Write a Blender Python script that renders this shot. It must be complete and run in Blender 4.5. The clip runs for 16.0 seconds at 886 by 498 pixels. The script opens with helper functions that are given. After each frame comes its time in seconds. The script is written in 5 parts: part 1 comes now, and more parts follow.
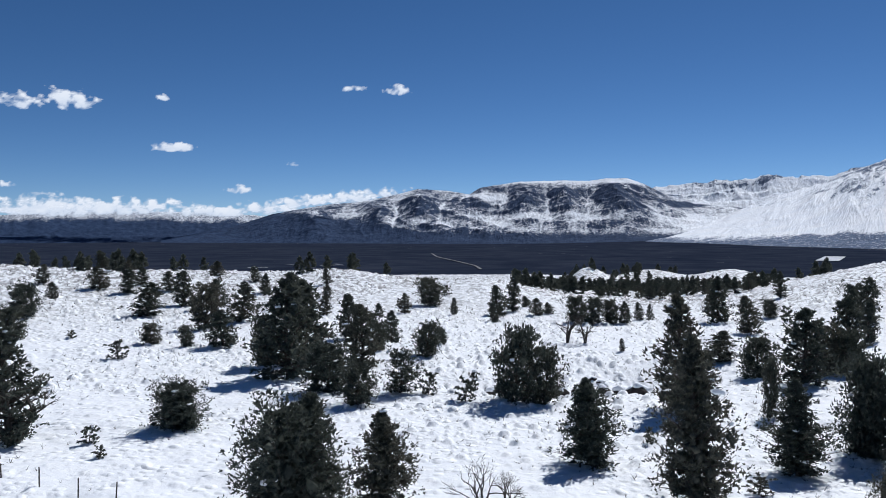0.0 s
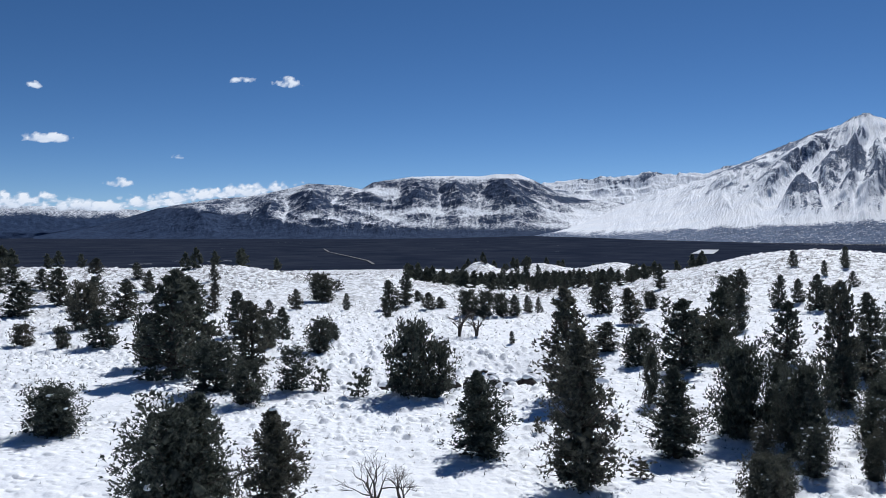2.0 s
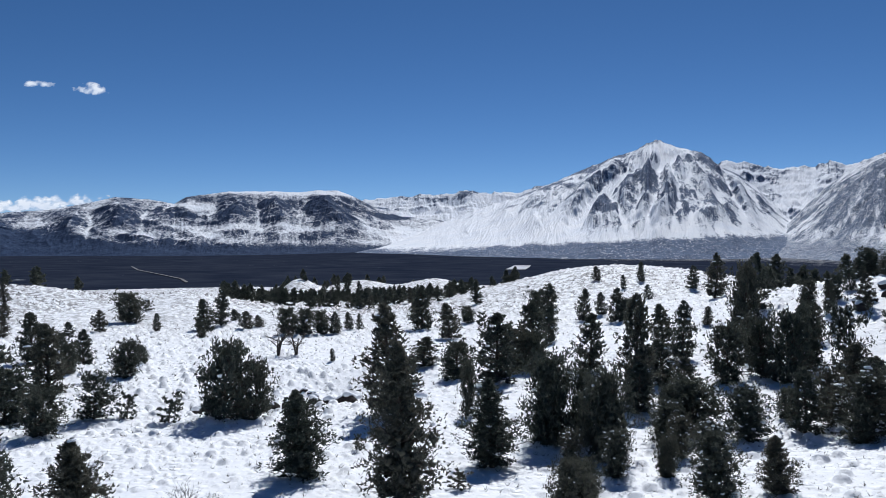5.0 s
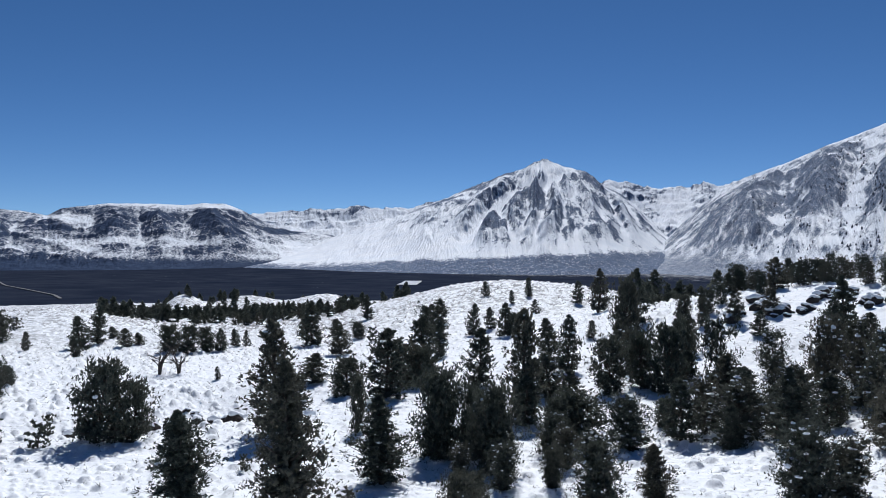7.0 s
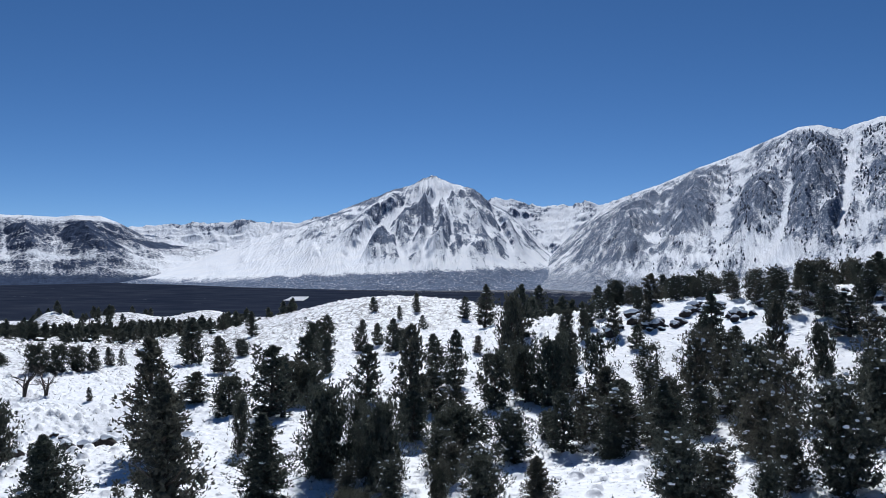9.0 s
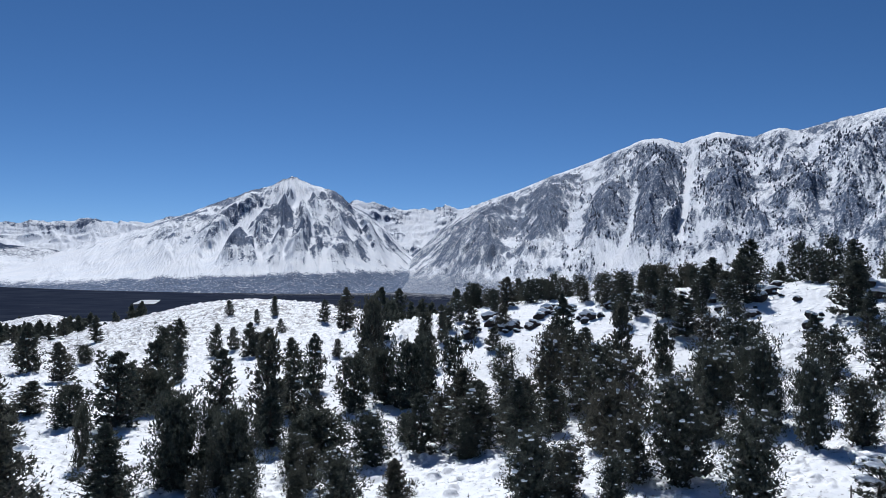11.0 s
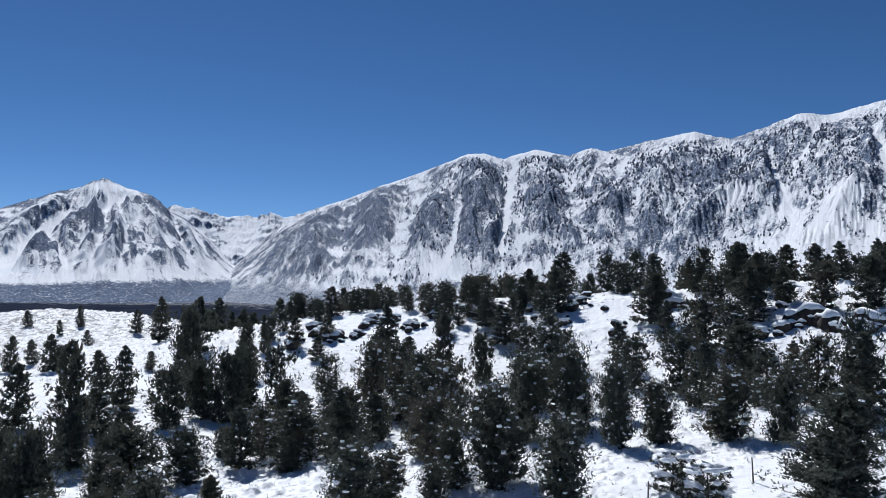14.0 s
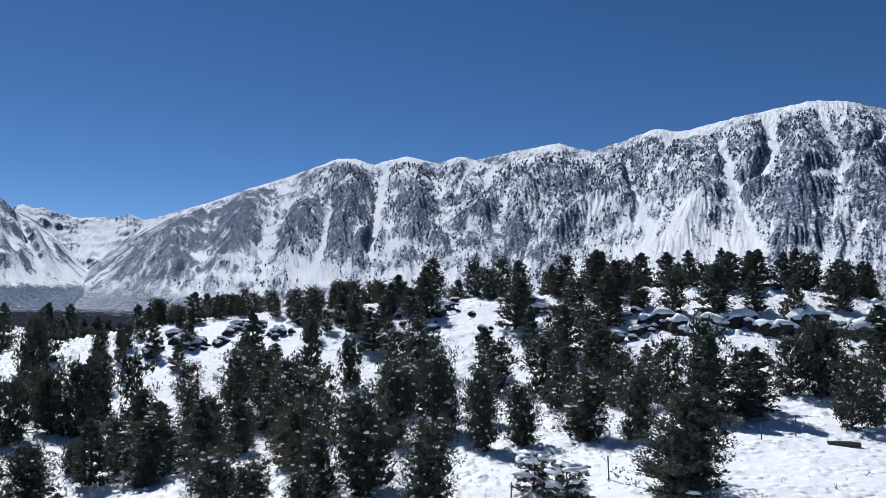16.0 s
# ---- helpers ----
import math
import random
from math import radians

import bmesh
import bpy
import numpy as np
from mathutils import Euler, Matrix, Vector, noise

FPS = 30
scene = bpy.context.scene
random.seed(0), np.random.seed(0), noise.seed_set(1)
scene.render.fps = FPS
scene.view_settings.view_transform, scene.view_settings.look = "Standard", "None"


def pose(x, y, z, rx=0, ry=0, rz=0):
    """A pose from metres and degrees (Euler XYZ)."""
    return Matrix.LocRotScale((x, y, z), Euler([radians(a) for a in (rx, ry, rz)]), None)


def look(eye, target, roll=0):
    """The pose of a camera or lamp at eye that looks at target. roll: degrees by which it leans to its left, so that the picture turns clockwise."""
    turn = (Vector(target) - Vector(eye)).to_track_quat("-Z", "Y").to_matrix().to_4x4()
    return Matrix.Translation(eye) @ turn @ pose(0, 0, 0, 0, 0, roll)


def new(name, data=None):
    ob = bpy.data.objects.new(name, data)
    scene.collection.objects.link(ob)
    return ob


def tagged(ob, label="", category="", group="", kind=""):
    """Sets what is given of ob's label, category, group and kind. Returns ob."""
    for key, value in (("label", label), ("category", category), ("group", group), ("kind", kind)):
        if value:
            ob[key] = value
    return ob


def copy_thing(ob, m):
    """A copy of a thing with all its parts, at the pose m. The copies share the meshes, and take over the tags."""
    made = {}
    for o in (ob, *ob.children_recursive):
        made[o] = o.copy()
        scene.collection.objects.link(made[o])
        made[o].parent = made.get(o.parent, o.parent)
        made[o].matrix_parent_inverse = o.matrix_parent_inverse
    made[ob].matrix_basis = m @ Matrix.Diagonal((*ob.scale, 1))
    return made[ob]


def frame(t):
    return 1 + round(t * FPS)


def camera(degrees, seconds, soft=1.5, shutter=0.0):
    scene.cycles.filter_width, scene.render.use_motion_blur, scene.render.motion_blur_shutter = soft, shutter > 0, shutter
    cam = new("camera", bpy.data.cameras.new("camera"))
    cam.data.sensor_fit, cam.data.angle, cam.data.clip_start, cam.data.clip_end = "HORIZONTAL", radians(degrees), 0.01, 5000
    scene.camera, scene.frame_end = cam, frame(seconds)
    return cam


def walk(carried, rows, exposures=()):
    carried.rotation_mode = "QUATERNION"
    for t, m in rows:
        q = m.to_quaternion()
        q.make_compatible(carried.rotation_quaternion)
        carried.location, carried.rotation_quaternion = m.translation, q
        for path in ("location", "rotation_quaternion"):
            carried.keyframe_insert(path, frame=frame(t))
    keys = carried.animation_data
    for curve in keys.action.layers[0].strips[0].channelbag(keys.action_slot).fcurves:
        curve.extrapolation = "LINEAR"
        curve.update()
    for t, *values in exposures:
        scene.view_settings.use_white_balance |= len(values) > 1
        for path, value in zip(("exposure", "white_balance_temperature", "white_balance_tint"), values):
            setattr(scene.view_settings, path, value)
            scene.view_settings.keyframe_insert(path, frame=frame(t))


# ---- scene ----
# The camera is held out in front of a standing person who turns to the right on the spot.
cam = camera(58.12, 16.0, soft=0.8)
EYE, ARM = 15.0, 0.45
ROWS = [  # seconds, yaw, pitch, roll
    (0.0, -0.00, -1.20, 0.15),
    (0.5, -1.85, -1.21, 0.25),
    (1.0, -3.70, -1.28, 0.25),
    (1.5, -5.54, -1.48, 0.22),
    (2.0, -7.70, -1.59, 0.23),
    (2.5, -9.71, -1.55, 0.32),
    (3.0, -11.80, -1.52, 0.34),
    (3.5, -14.03, -1.34, 0.25),
    (4.0, -16.33, -1.04, 0.14),
    (6.5, -26.30, 0.39, 0.08),
    (7.0, -28.30, 0.66, -0.09),
    (7.5, -30.21, 0.93, -0.12),
    (8.0, -32.06, 1.27, -0.15),
    (10.5, -43.72, 2.09, -0.36),
    (11.0, -46.27, 2.08, -0.42),
    (11.5, -48.63, 2.15, -0.53),
    (12.0, -50.68, 2.27, -0.64),
    (12.5, -52.52, 2.43, -0.74),
    (13.0, -54.52, 2.53, -0.81),
    (13.5, -56.55, 2.67, -0.81),
    (14.0, -58.72, 2.90, -0.68),
    (14.5, -61.05, 3.14, -0.63),
    (15.0, -63.54, 3.32, -0.72),
    (15.5, -65.97, 3.42, -0.73),
    (16.0, -68.06, 3.43, -0.70),
]
walk(cam, [(t, pose(ARM * math.sin(radians(-yaw)), ARM * math.cos(radians(yaw)), EYE, 90 + pitch, roll, yaw)) for t, yaw, pitch, roll in ROWS],
     [(0, 0.09, 5950, 10), (4, 0.11, 5950, 10), (10, 0.18, 5900, 10), (16, 0.24, 5950, 10)])

# ---- light ----
SUN_AZ, SUN_EL = 34.0, 48.0      # degrees, clockwise from +y, and above the horizon
world = bpy.data.worlds.new("sky")
scene.world = world
world.use_nodes = True
wn = world.node_tree.nodes
sky = wn.new("ShaderNodeTexSky")
sky.sky_type, sky.sun_disc = "NISHITA", False
sky.sun_elevation, sky.sun_rotation = radians(SUN_EL), radians(SUN_AZ)
sky.altitude, sky.air_density, sky.dust_density, sky.ozone_density = 3600, 0.66, 0.35, 1.5
deep = wn.new("ShaderNodeHueSaturation")
deep.inputs["Saturation"].default_value = 1.2
world.node_tree.links.new(sky.outputs[0], deep.inputs["Color"])
world.node_tree.links.new(deep.outputs[0], wn["Background"].inputs[0])
wn["Background"].inputs[1].default_value = 0.066
sun = new("sun", bpy.data.lights.new("sun", "SUN"))
sun.data.energy, sun.data.angle, sun.data.color = 3.95, radians(0.53), (1.0, 0.965, 0.91)
s_az, s_el = radians(SUN_AZ), radians(SUN_EL)
sun_dir = Vector((math.sin(s_az) * math.cos(s_el), math.cos(s_az) * math.cos(s_el), math.sin(s_el)))
sun.matrix_world = look(sun_dir * 100, (0, 0, 0))


# ---- numbers: noise and height ----
def lattice(seed):
    return np.random.RandomState(seed).rand(256, 256)


TABLES = [lattice(s) for s in range(24)]


def vnoise(x, y, seed=0):
    """Smooth value noise, 0 to 1."""
    x, y = np.asarray(x, float), np.asarray(y, float)
    ix, iy = np.floor(x).astype(int), np.floor(y).astype(int)
    fx, fy = x - ix, y - iy
    fx, fy = fx * fx * fx * (fx * (fx * 6 - 15) + 10), fy * fy * fy * (fy * (fy * 6 - 15) + 10)
    tab = TABLES[seed % 24]
    a, b = tab[ix & 255, iy & 255], tab[(ix + 1) & 255, iy & 255]
    c, d = tab[ix & 255, (iy + 1) & 255], tab[(ix + 1) & 255, (iy + 1) & 255]
    return (a + (b - a) * fx) * (1 - fy) + (c + (d - c) * fx) * fy


def fbm(x, y, seed=0, octaves=4, gain=0.5):
    total, amp, norm = 0.0, 1.0, 0.0
    for o in range(octaves):
        total = total + amp * vnoise(x * 2.03 ** o + 17.3 * o, y * 2.03 ** o - 9.1 * o, seed + o)
        norm += amp
        amp *= gain
    return total / norm


def ridged(x, y, seed=0, octaves=4, gain=0.5):
    total, amp, norm = 0.0, 1.0, 0.0
    for o in range(octaves):
        total = total + amp * (1 - np.abs(2 * vnoise(x * 2.07 ** o + 31.7 * o, y * 2.07 ** o + 5.3 * o, seed + o) - 1))
        norm += amp
        amp *= gain
    return total / norm


def smooth(a, b, t):
    t = np.clip((t - a) / (b - a), 0, 1)
    return t * t * (3 - 2 * t)


def polar(az, d):
    return d * np.sin(np.radians(az)), d * np.cos(np.radians(az))


VALLEY = -34.0
HILLS = [  # bearing, distance, half-depth, half-width, height
    (-36, 225, 48, 62, 9.0), (-15, 236, 42, 42, 3.6), (-6.6, 240, 30, 17, 3.0), (2.7, 222, 30, 15, 3.4),
    (10.3, 430, 26, 11, 8.8), (14.5, 450, 30, 20, 7.6), (19.9, 425, 34, 22, 9.6),
    (29.5, 240, 50, 30, 6.0), (38, 230, 55, 38, 6.5),
    (51, 150, 38, 36, 9.0), (65, 135, 34, 32, 8.0), (80, 128, 30, 34, 9.0), (97, 120, 30, 40, 13.2),
    (88, 66, 34, 34, 5.6), (14, 250, 65, 40, -3.6), (6, 87, 5, 11, -1.8), (13, 96, 6, 10, -2.2),
]


def fan(x, y):
    """The apron of gravel that rises to the mountains' feet."""
    r, az = np.hypot(x, y), np.degrees(np.arctan2(x, y))
    return 30 * smooth(2300, 4200, r) * smooth(4, 24, az) * (1 - smooth(120, 150, az))


def relief(x, y):
    """The large shape of the ground."""
    r, az = np.hypot(x, y), np.degrees(np.arctan2(x, y))
    z = -1.2 + 0.0 * r
    for a, d, sr, st, h in HILLS:
        sa, ca = math.sin(radians(a)), math.cos(radians(a))
        along, across = x * sa + y * ca - d, x * ca - y * sa
        z = z + h * np.exp(-(along / sr) ** 2 - (across / st) ** 2)
    edge = np.interp(az, [-180, -60, -30, 4, 8, 22, 26, 45, 60, 110, 180], [200, 230, 262, 255, 230, 240, 270, 262, 190, 175, 190])
    z = z - 12 * smooth(edge, edge + 170, r)
    z = z + (VALLEY - z) * smooth(500, 860, r)
    z = z + fan(x, y)
    return z + (13.4 - z) * (1 - smooth(3, 36, r))    # the knoll under the camera


def mounds(x, y):
    """Snow lying over sage and stones: steep-sided humps with flat snow between."""
    total = np.zeros_like(x)
    for cell, amp, seed in ((1.75, 0.34, 3), (0.95, 0.20, 9)):
        ix, iy = np.floor(x / cell).astype(int), np.floor(y / cell).astype(int)
        for di in (-1, 0, 1):
            for dj in (-1, 0, 1):
                i, j = (ix + di) & 255, (iy + dj) & 255
                px = (ix + di + 0.15 + 0.7 * TABLES[seed][i, j]) * cell
                py = (iy + dj + 0.15 + 0.7 * TABLES[seed + 1][i, j]) * cell
                size, keep = TABLES[seed + 2][i, j], TABLES[seed + 3][i, j]
                q = ((x - px) ** 2 + (y - py) ** 2) / (cell * (0.12 + 0.20 * size)) ** 2
                total = np.maximum(total, amp * (0.3 + 0.7 * size) * (keep > 0.46) * np.maximum(0, 1 - q) ** 0.42)
    return total


def ground(x, y):
    x, y = np.asarray(x, float), np.asarray(y, float)
    r = np.hypot(x, y)
    near = 1 - smooth(520, 700, r)
    z = relief(x, y) + near * (1.3 * (fbm(x / 28, y / 28, 2) - 0.5) + 0.7 * (fbm(x / 6, y / 6, 5, 3) - 0.5))
    rough = 0.42 + 0.9 * smooth(0.42, 0.62, fbm(x / 34, y / 34, 11, 3)) + 1.15 * smooth(80, 170, r) + 1.4 * np.exp(-((np.degrees(np.arctan2(x, y)) - 8) / 7) ** 4 - ((r - 93) / 13) ** 2)
    return z + near * rough * mounds(x, y) * smooth(6, 20, r)


def ground_z(x, y):
    return float(relief(np.array([x]), np.array([y]))[0] + (1.3 * (fbm(x / 28, y / 28, 2) - 0.5) + 0.7 * (fbm(x / 6, y / 6, 5, 3) - 0.5)))


# ---- building helpers ----
def mesh_of(name, verts, faces, mats=(), smooth_faces=False, attrs=None):
    me = bpy.data.meshes.new(name)
    verts, faces = np.asarray(verts, np.float32), np.asarray(faces, np.int32)
    n, k = faces.shape
    me.vertices.add(len(verts))
    me.vertices.foreach_set("co", verts.ravel())
    me.loops.add(n * k)
    me.loops.foreach_set("vertex_index", faces.ravel())
    me.polygons.add(n)
    me.polygons.foreach_set("loop_start", np.arange(n, dtype=np.int32) * k)
    if smooth_faces:
        me.polygons.foreach_set("use_smooth", np.ones(n, bool))
    for key, values in (attrs or {}).items():
        me.attributes.new(key, "FLOAT", "POINT").data.foreach_set("value", np.asarray(values, np.float32).ravel())
    for m in mats:
        me.materials.append(m)
    me.update(calc_edges=True)
    me.validate()
    return me


def grid_faces(rows, cols):
    i = np.arange(rows - 1)[:, None] * cols + np.arange(cols - 1)[None, :]
    return np.stack([i, i + 1, i + cols + 1, i + cols], -1).reshape(-1, 4)


def child(name, me, parent, label=""):
    ob = new(name, me)
    ob.parent = parent
    return tagged(ob, label)


# ---- materials ----
def material(name, rough=0.8):
    m = bpy.data.materials.new(name)
    m.use_nodes = True
    b = m.node_tree.nodes["Principled BSDF"]
    b.inputs["Roughness"].default_value = rough
    b.inputs["Specular IOR Level"].default_value = 0.25
    return m, m.node_tree.nodes, m.node_tree.links, b


def tex(n, l, scale, detail=4, rough=0.55, coord="Object", stretch=None, kind="ShaderNodeTexNoise"):
    tc = n.new("ShaderNodeTexCoord")
    t = n.new(kind)
    t.inputs["Scale"].default_value = scale
    if kind == "ShaderNodeTexNoise":
        t.inputs["Detail"].default_value, t.inputs["Roughness"].default_value = detail, rough
    if stretch:
        mp = n.new("ShaderNodeMapping")
        mp.inputs["Scale"].default_value = stretch
        l.new(tc.outputs[coord], mp.inputs[0])
        l.new(mp.outputs[0], t.inputs["Vector"])
    else:
        l.new(tc.outputs[coord], t.inputs["Vector"])
    return t.outputs[0]


def ramp(n, l, fac, stops):
    r = n.new("ShaderNodeValToRGB")
    while len(r.color_ramp.elements) < len(stops):
        r.color_ramp.elements.new(0.5)
    for e, (p, c) in zip(r.color_ramp.elements, stops):
        e.position, e.color = p, (*c, 1) if len(c) == 3 else c
    l.new(fac, r.inputs[0])
    return r.outputs[0]


def calc(n, l, op, a, b, clamp=False):
    m = n.new("ShaderNodeMath")
    m.operation, m.use_clamp = op, clamp
    for i, v in enumerate((a, b)):
        if isinstance(v, (int, float)):
            m.inputs[i].default_value = v
        else:
            l.new(v, m.inputs[i])
    return m.outputs[0]


def mix(n, l, fac, a, b):
    m = n.new("ShaderNodeMix")
    m.data_type = "RGBA"
    for i, v in ((0, fac), (6, a), (7, b)):
        if isinstance(v, (int, float)):
            m.inputs[i].default_value = v
        elif isinstance(v, tuple):
            m.inputs[i].default_value = (*v, 1)
        else:
            l.new(v, m.inputs[i])
    return m.outputs[2]


def bump(n, l, b, height, strength, distance):
    k = n.new("ShaderNodeBump")
    k.inputs["Strength"].default_value, k.inputs["Distance"].default_value = strength, distance
    l.new(height, k.inputs["Height"])
    l.new(k.outputs[0], b.inputs["Normal"])


def attr(n, name):
    a = n.new("ShaderNodeAttribute")
    a.attribute_name = name
    return a.outputs["Fac"]


def ground_material():
    m, n, l, b = material("snow_and_hazy_sage", 0.6)
    snow = ramp(n, l, tex(n, l, 1.3, 5), [(0.3, (0.77, 0.79, 0.83)), (0.7, (0.88, 0.89, 0.90))])
    # Valley sage is blued all over: haze and cloud shade put into its colour.
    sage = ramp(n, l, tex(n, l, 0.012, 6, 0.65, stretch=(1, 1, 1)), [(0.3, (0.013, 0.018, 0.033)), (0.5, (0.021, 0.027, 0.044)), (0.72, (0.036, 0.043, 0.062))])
    cover = calc(n, l, "ADD", attr(n, "snow"), calc(n, l, "MULTIPLY", calc(n, l, "SUBTRACT", tex(n, l, 0.035, 7, 0.75), 0.5), 1.1))
    fac = ramp(n, l, cover, [(0.36, (0, 0, 0)), (0.70, (1, 1, 1))])
    # Dark specks: twigs and stones, with shade of the mounds put into the colour.
    litter_and_shade = ramp(n, l, tex(n, l, 2.2, 6, 0.75), [(0.575, (0, 0, 0)), (0.68, (1, 1, 1))])
    patches = ramp(n, l, tex(n, l, 0.55, 5, 0.7), [(0.47, (0, 0, 0)), (0.56, (0.9, 0.9, 0.9))])
    litter_and_shade = calc(n, l, "MAXIMUM", litter_and_shade, calc(n, l, "MULTIPLY", patches, attr(n, "stony")))
    white = mix(n, l, calc(n, l, "MULTIPLY", litter_and_shade, attr(n, "litter_and_shade")), snow, (0.13, 0.12, 0.115))
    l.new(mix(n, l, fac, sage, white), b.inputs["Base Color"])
    l.new(calc(n, l, "MULTIPLY", fac, 0.2), b.inputs["Specular IOR Level"])
    b.inputs["Roughness"].default_value = 0.7
    cell = tex(n, l, 1.1, kind="ShaderNodeTexVoronoi")
    dome = ramp(n, l, cell, [(0.0, (1, 1, 1)), (0.25, (0.6, 0.6, 0.6)), (0.48, (0, 0, 0))])
    dome = calc(n, l, "MULTIPLY", dome, ramp(n, l, tex(n, l, 0.25, 3), [(0.40, (0, 0, 0)), (0.6, (1, 1, 1))]))
    fine = calc(n, l, "ADD", tex(n, l, 3.0, 5), calc(n, l, "MULTIPLY", tex(n, l, 14.0, 3), 0.3))
    bump(n, l, b, calc(n, l, "ADD", dome, calc(n, l, "MULTIPLY", fine, 0.3)), 0.75, 0.24)
    return m


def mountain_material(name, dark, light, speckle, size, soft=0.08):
    """Rock and scrub under snow, the blue of distance haze put into the rock colour; 'snow' says how much lies there,
    fine noise breaks it into dots and streaks.
    """
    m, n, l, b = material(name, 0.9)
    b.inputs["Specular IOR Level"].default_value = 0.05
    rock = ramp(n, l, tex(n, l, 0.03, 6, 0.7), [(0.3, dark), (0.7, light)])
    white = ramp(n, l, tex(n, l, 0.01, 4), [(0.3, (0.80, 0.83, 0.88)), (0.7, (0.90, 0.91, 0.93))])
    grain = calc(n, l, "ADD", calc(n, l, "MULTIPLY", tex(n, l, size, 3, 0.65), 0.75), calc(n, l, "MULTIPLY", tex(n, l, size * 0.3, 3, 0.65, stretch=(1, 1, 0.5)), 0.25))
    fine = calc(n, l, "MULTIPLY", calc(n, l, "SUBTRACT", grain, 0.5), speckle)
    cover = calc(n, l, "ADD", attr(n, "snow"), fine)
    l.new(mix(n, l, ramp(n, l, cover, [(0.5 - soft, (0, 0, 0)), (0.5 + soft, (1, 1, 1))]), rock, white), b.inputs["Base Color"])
    bump(n, l, b, tex(n, l, size * 0.5, 6, 0.75), 0.6, 8.0)
    return m


def needle_material():
    m, n, l, b = material("needles", 0.7)
    info = n.new("ShaderNodeObjectInfo")
    tint = ramp(n, l, info.outputs["Random"], [(0.0, (0.086, 0.100, 0.093)), (0.6, (0.102, 0.111, 0.100)), (1.0, (0.120, 0.116, 0.103))])
    geo = n.new("ShaderNodeNewGeometry")
    v = ramp(n, l, geo.outputs["Random Per Island"], [(0.0, (0.55, 0.6, 0.6)), (1.0, (1.35, 1.3, 1.1))])
    mul = n.new("ShaderNodeMix")
    mul.data_type, mul.blend_type = "RGBA", "MULTIPLY"
    mul.inputs[0].default_value = 1.0
    l.new(tint, mul.inputs[6])
    l.new(v, mul.inputs[7])
    l.new(mul.outputs[2], b.inputs["Base Color"])
    thin = n.new("ShaderNodeBsdfTranslucent")
    l.new(mul.outputs[2], thin.inputs[0])
    sh = n.new("ShaderNodeMixShader")
    sh.inputs[0].default_value = 0.35
    l.new(b.outputs[0], sh.inputs[1])
    l.new(thin.outputs[0], sh.inputs[2])
    l.new(sh.outputs[0], n["Material Output"].inputs["Surface"])
    return m


def bark_material(name, a, c):
    m, n, l, b = material(name, 0.9)
    t = tex(n, l, 9.0, 5, 0.7, stretch=(1, 1, 0.25))
    l.new(ramp(n, l, t, [(0.3, a), (0.7, c)]), b.inputs["Base Color"])
    bump(n, l, b, t, 0.6, 0.03)
    return m


def plain_material(name, a, c, scale, rough=0.8, depth=0.02):
    m, n, l, b = material(name, rough)
    t = tex(n, l, scale, 5, 0.65)
    l.new(ramp(n, l, t, [(0.3, a), (0.7, c)]), b.inputs["Base Color"])
    bump(n, l, b, t, 0.5, depth)
    return m


def cloud_material():
    m, n, l, b = material("cloud_vapour", 1.0)
    out = n["Material Output"]
    glow = n.new("ShaderNodeEmission")
    l.new(ramp(n, l, attr(n, "lit"), [(0.0, (0.50, 0.60, 0.76)), (0.55, (0.85, 0.88, 0.93)), (1.0, (0.97, 0.97, 0.98))]), glow.inputs[0])
    glow.inputs[1].default_value = 0.85
    clear = n.new("ShaderNodeBsdfTransparent")
    sh = n.new("ShaderNodeMixShader")
    fac = calc(n, l, "ADD", attr(n, "vapour"), calc(n, l, "MULTIPLY", calc(n, l, "SUBTRACT", tex(n, l, 0.03, 5, 0.55), 0.5), 0.35))
    l.new(ramp(n, l, fac, [(0.34, (0, 0, 0)), (0.75, (1, 1, 1))]), sh.inputs[0])
    l.new(clear.outputs[0], sh.inputs[1])
    l.new(glow.outputs[0], sh.inputs[2])
    l.new(sh.outputs[0], out.inputs["Surface"])
    return m


def post_material():
    return bark_material("post_wood", (0.05, 0.045, 0.04), (0.13, 0.12, 0.11))


GROUND = ground_material()
# Blue of the air in between is mixed into the granite colour.
HAZY_GRANITE = mountain_material("hazy_granite_and_snow", (0.060, 0.085, 0.14), (0.14, 0.185, 0.28), 1.7, 0.14, 0.12)
# Haze and cloud shade are put into this navy colour and soft snow edge.
HAZY_SCRUB = mountain_material("hazy_scrub_slope_and_snow", (0.013, 0.026, 0.060), (0.044, 0.072, 0.140), 1.4, 0.11, 0.20)
# The wall's rock carries distance haze as blue in its colour too.
HAZY_WOODED = mountain_material("hazy_wooded_slope_and_snow", (0.06, 0.085, 0.14), (0.14, 0.185, 0.27), 1.7, 0.26, 0.17)
NEEDLES = needle_material()
# Bluer than the near needles: the haze before the wall is put into the colour.
PINE_FAR = plain_material("hazy_distant_pines", (0.06, 0.075, 0.105), (0.11, 0.13, 0.165), 0.05, 0.9)
BARK = bark_material("bark", (0.045, 0.036, 0.030), (0.12, 0.10, 0.085))
DEAD = bark_material("weathered_wood", (0.035, 0.03, 0.028), (0.10, 0.088, 0.078))
SNOW = plain_material("settled_snow", (0.82, 0.85, 0.89), (0.92, 0.93, 0.95), 3.0, 0.6, 0.04)
CLOUD = cloud_material()
SAGE = plain_material("sage_twigs", (0.045, 0.040, 0.036), (0.13, 0.115, 0.095), 6.0, 0.9)
